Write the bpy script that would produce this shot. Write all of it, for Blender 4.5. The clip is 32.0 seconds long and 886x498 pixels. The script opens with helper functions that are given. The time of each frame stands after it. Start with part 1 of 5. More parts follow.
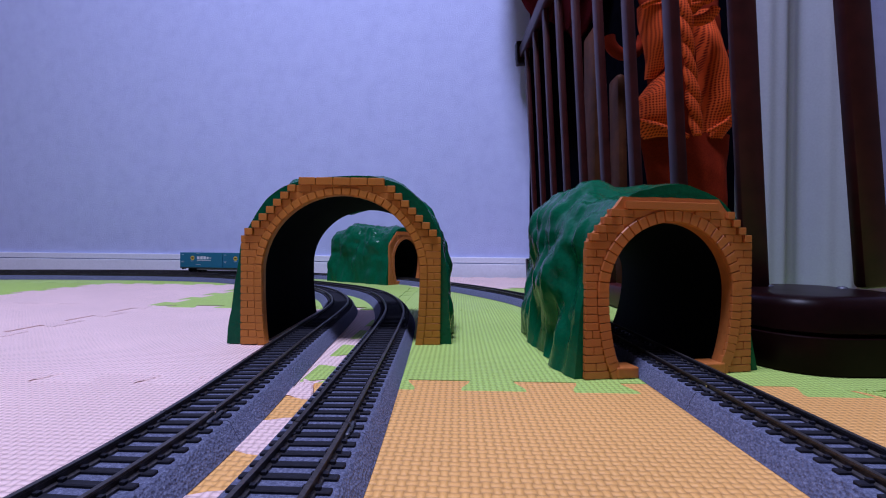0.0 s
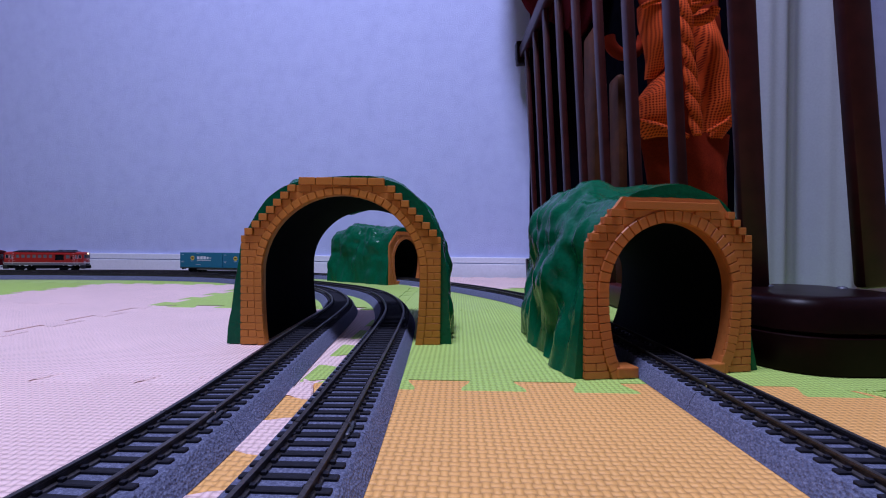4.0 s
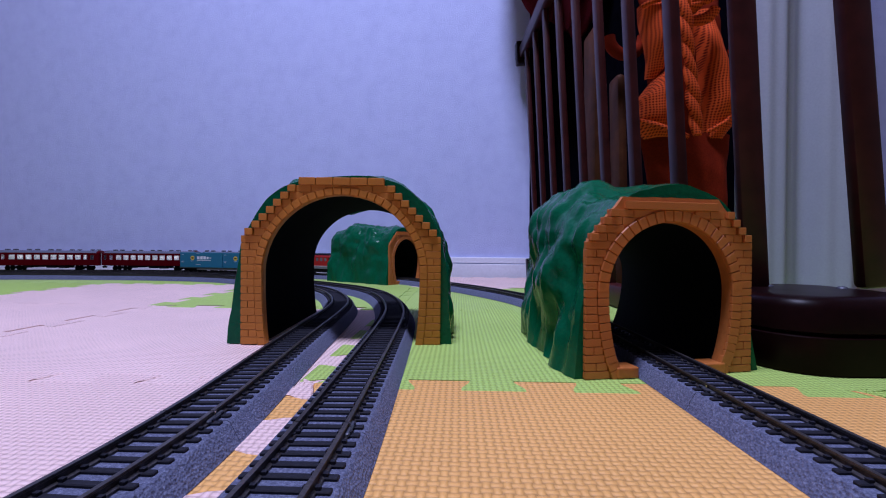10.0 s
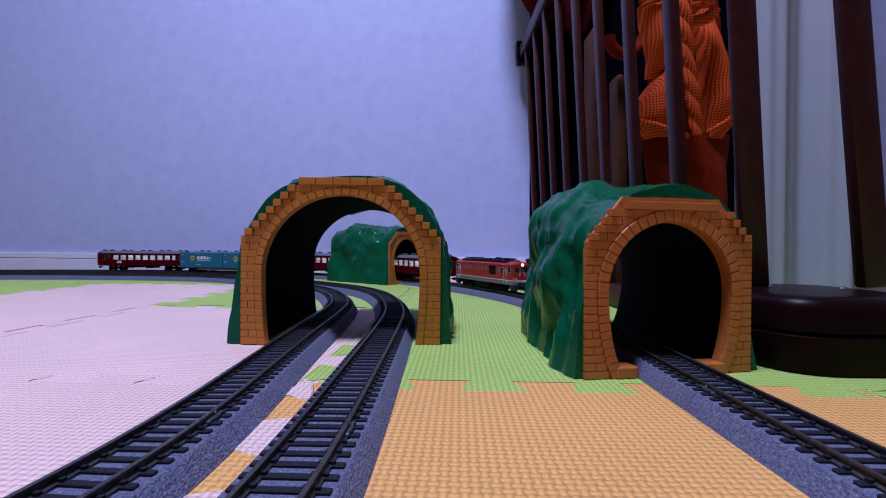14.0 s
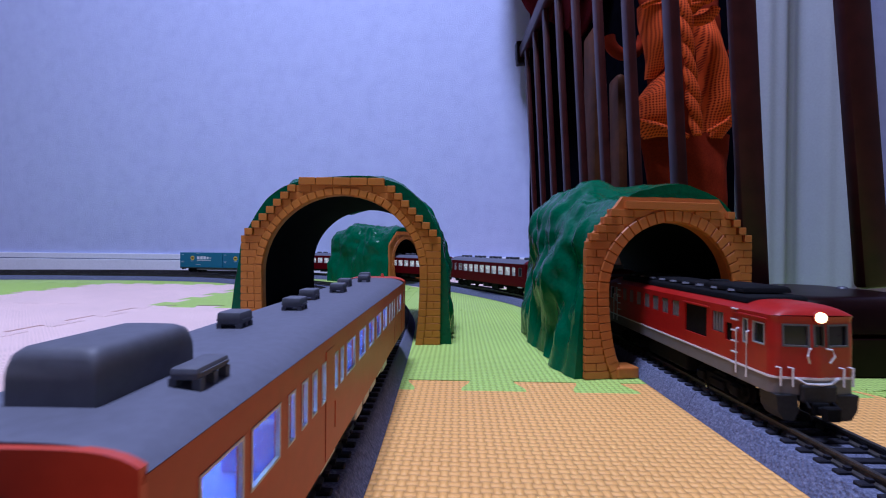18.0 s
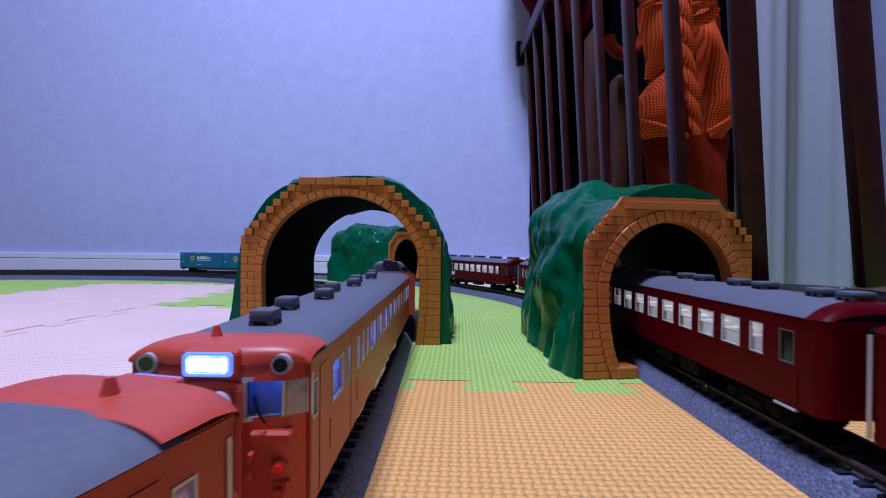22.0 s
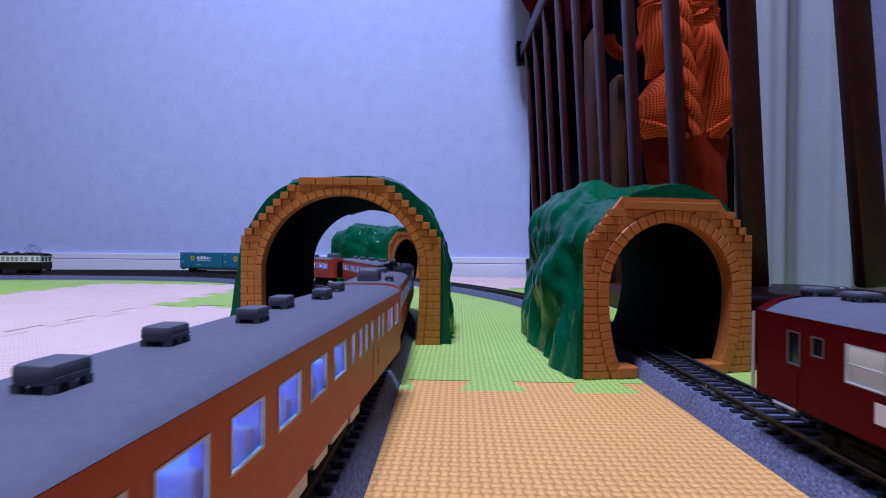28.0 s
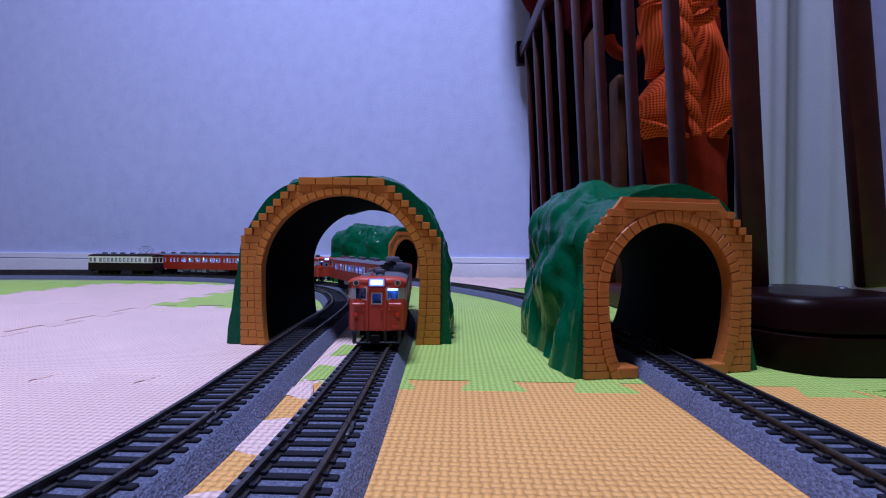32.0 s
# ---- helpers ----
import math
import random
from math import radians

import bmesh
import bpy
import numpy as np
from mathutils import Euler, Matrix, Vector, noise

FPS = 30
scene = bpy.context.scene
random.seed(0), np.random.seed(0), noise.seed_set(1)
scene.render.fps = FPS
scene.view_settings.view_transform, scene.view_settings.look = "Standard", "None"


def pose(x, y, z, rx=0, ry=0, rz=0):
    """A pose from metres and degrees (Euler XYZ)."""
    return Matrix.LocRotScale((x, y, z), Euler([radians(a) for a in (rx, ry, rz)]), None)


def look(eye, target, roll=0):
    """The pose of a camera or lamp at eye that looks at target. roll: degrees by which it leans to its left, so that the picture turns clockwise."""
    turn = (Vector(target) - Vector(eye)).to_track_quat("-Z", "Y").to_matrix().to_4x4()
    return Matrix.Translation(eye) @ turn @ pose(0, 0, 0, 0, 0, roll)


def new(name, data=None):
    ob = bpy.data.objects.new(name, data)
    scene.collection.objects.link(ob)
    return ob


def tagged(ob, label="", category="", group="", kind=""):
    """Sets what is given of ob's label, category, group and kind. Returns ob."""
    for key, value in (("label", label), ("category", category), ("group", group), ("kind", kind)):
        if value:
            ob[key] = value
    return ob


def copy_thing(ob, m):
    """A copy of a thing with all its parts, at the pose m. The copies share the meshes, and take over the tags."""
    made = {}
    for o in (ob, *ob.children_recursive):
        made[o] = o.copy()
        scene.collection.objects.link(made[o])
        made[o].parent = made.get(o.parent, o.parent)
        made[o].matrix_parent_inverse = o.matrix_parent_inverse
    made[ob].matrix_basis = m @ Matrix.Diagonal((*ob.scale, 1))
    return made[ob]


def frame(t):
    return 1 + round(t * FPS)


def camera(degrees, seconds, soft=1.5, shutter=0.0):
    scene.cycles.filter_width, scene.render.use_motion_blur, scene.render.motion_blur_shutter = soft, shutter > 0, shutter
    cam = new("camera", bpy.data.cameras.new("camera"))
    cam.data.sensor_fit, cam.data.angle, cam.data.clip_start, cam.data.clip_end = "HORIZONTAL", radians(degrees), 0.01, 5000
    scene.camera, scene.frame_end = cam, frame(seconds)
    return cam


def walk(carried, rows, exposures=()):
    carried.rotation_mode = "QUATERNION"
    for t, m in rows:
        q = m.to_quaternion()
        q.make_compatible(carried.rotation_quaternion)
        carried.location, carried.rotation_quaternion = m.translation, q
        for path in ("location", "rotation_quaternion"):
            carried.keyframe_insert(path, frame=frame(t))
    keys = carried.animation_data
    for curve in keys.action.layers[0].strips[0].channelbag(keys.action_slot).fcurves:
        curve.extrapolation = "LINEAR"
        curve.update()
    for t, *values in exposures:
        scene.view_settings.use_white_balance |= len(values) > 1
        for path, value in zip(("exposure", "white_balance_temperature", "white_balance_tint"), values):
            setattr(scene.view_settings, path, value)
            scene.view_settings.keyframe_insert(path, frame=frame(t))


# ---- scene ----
# Still camera, low between the tracks of a toy railway laid on foam mats.
cam = camera(88.85, 32.0, soft=1.1, shutter=0.3)
EYE = Vector((0, 0, 0.0761))
AIM = EYE + Vector((0, math.cos(-0.0044), math.sin(-0.0044)))
walk(cam, [(0, look(EYE, AIM, 0.49)), (32, look(EYE, AIM, 0.49))],
     exposures=[(0, -0.07, 6550, 13), (14.5, -0.07, 6550, 13), (17, 0.09, 6250, 7), (25.5, 0.10, 6200, 7), (28, 0.12, 6200, 7), (29.5, -0.03, 6250, 9), (32, -0.05, 6300, 10)])

# ---- light: one cool ceiling lamp in a closed room ----
world = bpy.data.worlds.new("room_world")
scene.world = world
world.use_nodes = True
world.node_tree.nodes["Background"].inputs[0].default_value = (0.55, 0.6, 1.0, 1)
world.node_tree.nodes["Background"].inputs[1].default_value = 0.008
lamp = new("ceiling_light", bpy.data.lights.new("ceiling_light", "AREA"))
lamp.data.shape, lamp.data.size, lamp.data.energy = "DISK", 0.5, 75
lamp.data.color = (0.585, 0.65, 1.06)
lamp.matrix_world = pose(-0.22, -0.02, 2.28)


# ---- materials ----
def nodes_of(name, base, rough=0.5, metal=0.0, coat=0.0, spec=0.5):
    m = bpy.data.materials.new(name)
    m.use_nodes = True
    n, l = m.node_tree.nodes, m.node_tree.links
    b = n["Principled BSDF"]
    b.inputs["Base Color"].default_value = (*base, 1)
    b.inputs["Roughness"].default_value = rough
    b.inputs["Metallic"].default_value = metal
    b.inputs["Coat Weight"].default_value = coat
    b.inputs["Specular IOR Level"].default_value = spec
    return m, n, l, b


def noise_tex(n, l, scale, detail=4, rough=0.5, coords="Object"):
    tc = n.new("ShaderNodeTexCoord")
    t = n.new("ShaderNodeTexNoise")
    t.inputs["Scale"].default_value, t.inputs["Detail"].default_value = scale, detail
    t.inputs["Roughness"].default_value = rough
    l.new(tc.outputs[coords], t.inputs["Vector"])
    return t


def ramp(n, l, src, stops):
    r = n.new("ShaderNodeValToRGB")
    while len(r.color_ramp.elements) < len(stops):
        r.color_ramp.elements.new(0.5)
    for e, (p, c) in zip(r.color_ramp.elements, stops):
        e.position, e.color = p, (*c, 1)
    l.new(src, r.inputs[0])
    return r


def bump(n, l, b, src, strength, dist):
    u = n.new("ShaderNodeBump")
    u.inputs["Strength"].default_value, u.inputs["Distance"].default_value = strength, dist
    l.new(src, u.inputs["Height"])
    l.new(u.outputs[0], b.inputs["Normal"])
    return u


def shade(c, k):
    return tuple(min(1, v * k) for v in c)


def mottled(name, base, rough=0.5, scale=300.0, vary=0.12, bumps=0.0, dist=0.0005, metal=0.0, coat=0.0, big=None, spec=0.5):
    """A paint or plastic with two scales of small variation."""
    m, n, l, b = nodes_of(name, base, rough, metal, coat, spec)
    fine = noise_tex(n, l, scale)
    r = ramp(n, l, fine.outputs["Fac"], [(0.3, shade(base, 1 - vary)), (0.7, shade(base, 1 + vary))])
    wide = noise_tex(n, l, big or scale / 12, 2)
    mix = n.new("ShaderNodeMix")
    mix.data_type, mix.blend_type = "RGBA", "MULTIPLY"
    r2 = ramp(n, l, wide.outputs["Fac"], [(0.3, (1 - vary,) * 3), (0.7, (1, 1, 1))])
    mix.inputs["Factor"].default_value = 1.0
    l.new(r.outputs[0], mix.inputs["A"])
    l.new(r2.outputs[0], mix.inputs["B"])
    l.new(mix.outputs["Result"], b.inputs["Base Color"])
    rr = n.new("ShaderNodeMapRange")
    rr.inputs["To Min"].default_value, rr.inputs["To Max"].default_value = max(0.02, rough - 0.08), min(1, rough + 0.1)
    l.new(wide.outputs["Fac"], rr.inputs["Value"])
    l.new(rr.outputs[0], b.inputs["Roughness"])
    if bumps:
        bump(n, l, b, fine.outputs["Fac"], bumps, dist)
    return m


def glow(name, colour, strength):
    m, n, l, b = nodes_of(name, colour, 0.4)
    b.inputs["Emission Color"].default_value = (*colour, 1)
    b.inputs["Emission Strength"].default_value = strength
    return m


def weave_mat(name, base):
    """Foam mat with a pressed basket weave: ribs that alternate, 3.3 mm apart."""
    m, n, l, b = nodes_of(name, base, 0.62)
    tc = n.new("ShaderNodeTexCoord")
    sep = n.new("ShaderNodeSeparateXYZ")
    l.new(tc.outputs["Object"], sep.inputs[0])

    def math_node(op, a, v=None, c=None):
        k = n.new("ShaderNodeMath")
        k.operation = op
        for i, s in enumerate((a, v, c)):
            if s is None:
                continue
            if isinstance(s, (int, float)):
                k.inputs[i].default_value = s
            else:
                l.new(s, k.inputs[i])
        return k.outputs[0]
    pitch = 0.0034
    u = math_node("MULTIPLY", sep.outputs[0], math.pi / pitch)
    v = math_node("MULTIPLY", sep.outputs[1], math.pi / pitch)
    su, sv = math_node("SINE", u), math_node("SINE", v)
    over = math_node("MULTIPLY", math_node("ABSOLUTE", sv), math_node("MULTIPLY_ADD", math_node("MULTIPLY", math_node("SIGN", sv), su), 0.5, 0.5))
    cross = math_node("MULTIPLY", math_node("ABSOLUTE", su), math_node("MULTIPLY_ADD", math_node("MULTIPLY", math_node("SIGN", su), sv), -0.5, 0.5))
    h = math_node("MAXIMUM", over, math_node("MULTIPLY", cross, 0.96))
    grain = noise_tex(n, l, 900, 3)
    h2 = math_node("ADD", h, math_node("MULTIPLY", grain.outputs["Fac"], 0.35))
    wide = noise_tex(n, l, 9, 3)
    r = ramp(n, l, wide.outputs["Fac"], [(0.3, shade(base, 0.93)), (0.7, shade(base, 1.04))])
    # shading put into the colour: grooves darkened, rib tops lightened, by weave height
    groove_shade = ramp(n, l, h, [(0.16, (0.42, 0.38, 0.36)), (0.50, (0.94, 0.93, 0.92)), (0.80, (1.04, 1.04, 1.04))])
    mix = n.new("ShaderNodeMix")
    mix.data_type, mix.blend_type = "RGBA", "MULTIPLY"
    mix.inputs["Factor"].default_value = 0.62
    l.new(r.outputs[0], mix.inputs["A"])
    l.new(groove_shade.outputs[0], mix.inputs["B"])
    info = n.new("ShaderNodeObjectInfo")  # each tile has faded a little differently
    hsv = n.new("ShaderNodeHueSaturation")
    l.new(math_node("MULTIPLY_ADD", info.outputs["Random"], 0.10, 0.93), hsv.inputs["Saturation"])
    l.new(math_node("MULTIPLY_ADD", info.outputs["Random"], -0.04, 1.04), hsv.inputs["Value"])
    l.new(mix.outputs["Result"], hsv.inputs["Color"])
    l.new(hsv.outputs[0], b.inputs["Base Color"])
    bump(n, l, b, h2, 0.9, 0.0012)
    return m


def ballast():
    m, n, l, b = nodes_of("ballast_grey", (0.17, 0.19, 0.27), 0.85)
    a = noise_tex(n, l, 700, 3, 0.7)
    v = n.new("ShaderNodeTexVoronoi")
    v.inputs["Scale"].default_value = 950
    tc = n.new("ShaderNodeTexCoord")
    l.new(tc.outputs["Object"], v.inputs["Vector"])
    r = ramp(n, l, a.outputs["Fac"], [(0.25, (0.045, 0.050, 0.085)), (0.5, (0.105, 0.115, 0.185)), (0.75, (0.21, 0.225, 0.32))])
    l.new(r.outputs[0], b.inputs["Base Color"])
    bump(n, l, b, v.outputs["Distance"], 0.7, 0.0008)
    return m


def wallpaper():
    m, n, l, b = nodes_of("wallpaper", (0.62, 0.66, 0.88), 0.8)
    a = noise_tex(n, l, 26, 5, 0.62)
    f = noise_tex(n, l, 420, 4, 0.6)
    r = ramp(n, l, a.outputs["Fac"], [(0.3, (0.475, 0.515, 0.79)), (0.52, (0.52, 0.562, 0.84)), (0.75, (0.548, 0.594, 0.87))])
    l.new(r.outputs[0], b.inputs["Base Color"])
    add = n.new("ShaderNodeMath")
    add.operation = "ADD"
    l.new(a.outputs["Fac"], add.inputs[0])
    l.new(f.outputs["Fac"], add.inputs[1])
    bump(n, l, b, add.outputs[0], 0.55, 0.002)
    return m


def clear_glass():
    m, n, l, b = nodes_of("window_glass", (0.9, 0.95, 1.0), 0.05)
    b.inputs["Alpha"].default_value = 0.18
    b.inputs["Specular IOR Level"].default_value = 0.6
    return m


def cab_glass():
    m, n, l, b = nodes_of("dark_cab_glass", (0.012, 0.016, 0.035), 0.06)
    b.inputs["Alpha"].default_value = 0.5
    return m


def mesh_fabric():
    m, n, l, b = nodes_of("orange_mesh_fabric", (0.62, 0.10, 0.01), 0.8, spec=0.1)
    tc = n.new("ShaderNodeTexCoord")
    sep = n.new("ShaderNodeSeparateXYZ")
    wob = noise_tex(n, l, 30, 2)
    off = n.new("ShaderNodeVectorMath")
    off.operation = "MULTIPLY_ADD"
    off.inputs[1].default_value = (0.006,) * 3
    l.new(wob.outputs["Color"], off.inputs[0])
    l.new(tc.outputs["Object"], off.inputs[2])
    l.new(off.outputs[0], sep.inputs[0])

    def calc(op, a, c):
        k = n.new("ShaderNodeMath")
        k.operation = op
        for i, s in enumerate((a, c)):
            if isinstance(s, (int, float)):
                k.inputs[i].default_value = s
            elif s is not None:
                l.new(s, k.inputs[i])
        return k.outputs[0]
    # round holes in a staggered net, 3 mm apart
    su = calc("SINE", calc("MULTIPLY", calc("ADD", sep.outputs[0], sep.outputs[2]), 1200.0), None)
    sv = calc("SINE", calc("MULTIPLY", calc("SUBTRACT", sep.outputs[0], sep.outputs[2]), 1200.0), None)
    h = calc("MULTIPLY", su, sv)
    r = ramp(n, l, h, [(0.12, (0.74, 0.095, 0.018)), (0.46, (0.13, 0.010, 0.002))])
    l.new(r.outputs[0], b.inputs["Base Color"])
    bump(n, l, b, h, -0.5, 0.001)
    return m


def lit_sign():
    """Lit white sign behind frosted plastic, uneven and blue at the rim."""
    m, n, l, b = nodes_of("lit_head_sign", (0.10, 0.14, 0.30), 0.4)
    a = noise_tex(n, l, 320, 3)
    r = ramp(n, l, a.outputs["Fac"], [(0.26, (0.10, 0.17, 1.0)), (0.38, (0.50, 0.64, 1.0)), (0.48, (0.97, 0.98, 1.0))])
    l.new(r.outputs[0], b.inputs["Emission Color"])
    b.inputs["Emission Strength"].default_value = 1.5
    return m


M = dict(
    wall=wallpaper(),
    # ceiling and walls out of view, coloured darker to cut bounced light
    ceiling=mottled("ceiling_board", (0.42, 0.40, 0.40), 0.85, 60),
    unseen_wall=mottled("low_bounce_wall", (0.22, 0.20, 0.21), 0.85, 60),
    skirting=mottled("white_skirting", (0.82, 0.83, 0.92), 0.45, 200, 0.04),
    floorboard=mottled("floor_laminate", (0.33, 0.22, 0.13), 0.4, 60),
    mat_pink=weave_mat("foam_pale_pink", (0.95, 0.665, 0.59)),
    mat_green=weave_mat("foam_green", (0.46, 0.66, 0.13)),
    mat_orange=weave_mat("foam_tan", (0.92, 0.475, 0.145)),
    ballast=ballast(),
    tie=mottled("tie_black", (0.012, 0.012, 0.020), 0.7, 800, 0.3, 0.3, spec=0.25),
    rail=mottled("rail_steel", (0.085, 0.075, 0.072), 0.42, 900, 0.35, metal=0.6),
    joiner=mottled("dull_rail_joiner", (0.10, 0.105, 0.13), 0.45, 900, 0.2, metal=0.5),
    hill=mottled("glossy_green_plastic", (0.0010, 0.098, 0.043), 0.20, 300, 0.12, 0.42, 0.0010, spec=0.15),
    # near-black and dull: the tunnels' deep shade is put into this colour
    hill_in=mottled("lining_deep_shade", (0.003, 0.004, 0.006), 0.9, 200, spec=0.03),
    brick=mottled("orange_brick_plastic", (0.56, 0.19, 0.020), 0.5, 260, 0.10, 0.15),
    brick_red=mottled("red_brown_brick_plastic", (0.52, 0.155, 0.030), 0.5, 260, 0.10, 0.15),
    wood=mottled("dark_brown_lacquer", (0.050, 0.0095, 0.0085), 0.34, 60, 0.3, spec=0.22),
    foot=mottled("dark_brown_plastic", (0.0090, 0.0022, 0.0024), 0.32, 200, 0.2, spec=0.08),
    steel=mottled("screw_steel", (0.5, 0.48, 0.45), 0.25, 900, 0.1, metal=1.0),
    mesh_fabric=mesh_fabric(),
    orange_cloth=mottled("orange_cloth", (0.20, 0.017, 0.005), 0.9, 500, 0.2, 0.5, spec=0.05),
    dark_red_cloth=mottled("dark_red_cloth", (0.10, 0.008, 0.014), 0.9, 400, 0.25, 0.4, spec=0.05),
    board=mottled("tan_wood_board", (0.12, 0.040, 0.016), 0.5, 45, 0.25, spec=0.15),
    # near-black without gloss: stands in for deep shade behind the gate
    dark=mottled("black_backing", (0.003, 0.003, 0.006), 0.8, 60, 0.3, spec=0.0),
    curtain=mottled("grey_white_curtain", (0.33, 0.345, 0.40), 0.8, 400, 0.04),
    dmu=mottled("orange_red_train_paint", (0.36, 0.024, 0.008), 0.42, 300, 0.06),
    dmu_face=mottled("vermilion_train_face", (0.54, 0.060, 0.032), 0.42, 300, 0.06),
    roof=mottled("grey_train_roof", (0.112, 0.115, 0.152), 0.6, 500, 0.08),
    vent=mottled("dark_grey_vent", (0.098, 0.100, 0.126), 0.6, 500, 0.1),
    maroon=mottled("maroon_train_paint", (0.085, 0.0006, 0.0042), 0.36, 300, 0.08, spec=0.05),
    loco=mottled("red_loco_paint", (0.40, 0.012, 0.010), 0.35, 300, 0.06),
    grey=mottled("grey_train_paint", (0.16, 0.15, 0.16), 0.5, 300, 0.06),
    white=mottled("white_train_line", (0.75, 0.74, 0.76), 0.45, 300, 0.04),
    dark_grey=mottled("dark_grey_underframe", (0.030, 0.030, 0.034), 0.6, 600, 0.2, spec=0.2),
    black=mottled("black_underframe", (0.007, 0.007, 0.009), 0.75, 600, 0.3, spec=0.1),
    cream=mottled("cream_train_paint", (0.80, 0.78, 0.66), 0.45, 300, 0.06),
    brown=mottled("dark_brown_train_paint", (0.014, 0.006, 0.007), 0.45, 300, 0.1, spec=0.15),
    teal=mottled("blue_green_container", (0.012, 0.15, 0.24), 0.45, 300, 0.06),
    yellow=mottled("yellow_mark", (0.75, 0.50, 0.08), 0.5, 300, 0.04),
    seat=mottled("blue_seat", (0.015, 0.09, 0.48), 0.6, 300, 0.1),
    inside_white=mottled("white_interior", (0.72, 0.73, 0.76), 0.6, 300, 0.04),
    glass=clear_glass(),
    cab_glass=cab_glass(),
    dark_glass=mottled("dark_glass", (0.015, 0.018, 0.03), 0.12, 100, 0.1),
    # emission added to whiten the coach windows from inside
    coach_glow=glow("coach_glow", (0.95, 0.95, 1.0), 2.4),
    pale_pane=mottled("pale_clouded_pane", (0.36, 0.37, 0.40), 0.22, 500, 0.25, metal=0.2),
    window_rubber=mottled("grey_window_rubber", (0.10, 0.095, 0.10), 0.55, 600, 0.1),
    silver=mottled("silver_frame", (0.46, 0.48, 0.53), 0.35, 600, 0.08, metal=0.3),
    led=glow("interior_led", (0.30, 0.56, 1.0), 24.0),
    sign=lit_sign(),
    sign_edge=glow("blue_lit_rim", (0.12, 0.26, 1.0), 1.1),
    headlamp=glow("lit_headlamp", (1.0, 0.80, 0.45), 4.0),
    tail=glow("lit_tail_lamp", (0.8, 0.02, 0.015), 0.06),
)


# ---- mesh helpers ----
def mesh_of(bm, name, mats, smooth=0.0):
    me = bpy.data.meshes.new(name)
    bmesh.ops.recalc_face_normals(bm, faces=bm.faces)
    bm.to_mesh(me)
    bm.free()
    for m in mats if isinstance(mats, (list, tuple)) else [mats]:
        me.materials.append(m)
    if smooth:
        for p in me.polygons:
            p.use_smooth = True
        me.set_sharp_from_angle(angle=radians(smooth))
    return me


def part(name, bm, material, parent=None, label="", smooth=0.0, m=None):
    """One mesh object under a thing or a part."""
    me = bm if isinstance(bm, bpy.types.Mesh) else mesh_of(bm, name, material, smooth)
    ob = new(name, me)
    if parent:
        ob.parent = parent
    if m is not None:
        ob.matrix_basis = m
    return tagged(ob, label)


def empty(name, m, label, category, group="", kind=""):
    ob = new(name)
    ob.empty_display_size = 0.02
    ob.matrix_basis = m
    return tagged(ob, label, category, group, kind)


def add_box(bm, x0, x1, y0, y1, z0, z1, bev=0.0, mat=0):
    r = bmesh.ops.create_cube(bm, size=1.0)
    vs = r["verts"]
    for v in vs:
        v.co = Vector((x0 + (v.co.x + 0.5) * (x1 - x0), y0 + (v.co.y + 0.5) * (y1 - y0), z0 + (v.co.z + 0.5) * (z1 - z0)))
    fs = {f for v in vs for f in v.link_faces}
    for f in fs:
        f.material_index = mat
    if bev:
        es = list({e for f in fs for e in f.edges})
        out = bmesh.ops.bevel(bm, geom=es, offset=bev, segments=1 if bev < 0.0008 else 2, affect="EDGES", profile=0.5)
        for f in out["faces"]:
            f.material_index = mat
    return bm


def box(x0, x1, y0, y1, z0, z1, bev=0.0):
    return add_box(bmesh.new(), x0, x1, y0, y1, z0, z1, bev)


def add_cyl(bm, p, q, r0, r1=None, seg=14):
    p, q = Vector(p), Vector(q)
    d = q - p
    m = Matrix.Translation((p + q) / 2) @ d.to_track_quat("Z", "Y").to_matrix().to_4x4()
    bmesh.ops.create_cone(bm, cap_ends=True, segments=seg, radius1=r0, radius2=r0 if r1 is None else r1, depth=d.length, matrix=m)
    return bm


def cyl(p, q, r0, r1=None, seg=14):
    return add_cyl(bmesh.new(), p, q, r0, r1, seg)


def add_quad(bm, a, b, c, d, mat=0):
    f = bm.faces.new([bm.verts.new(v) for v in (a, b, c, d)])
    f.material_index = mat
    return f


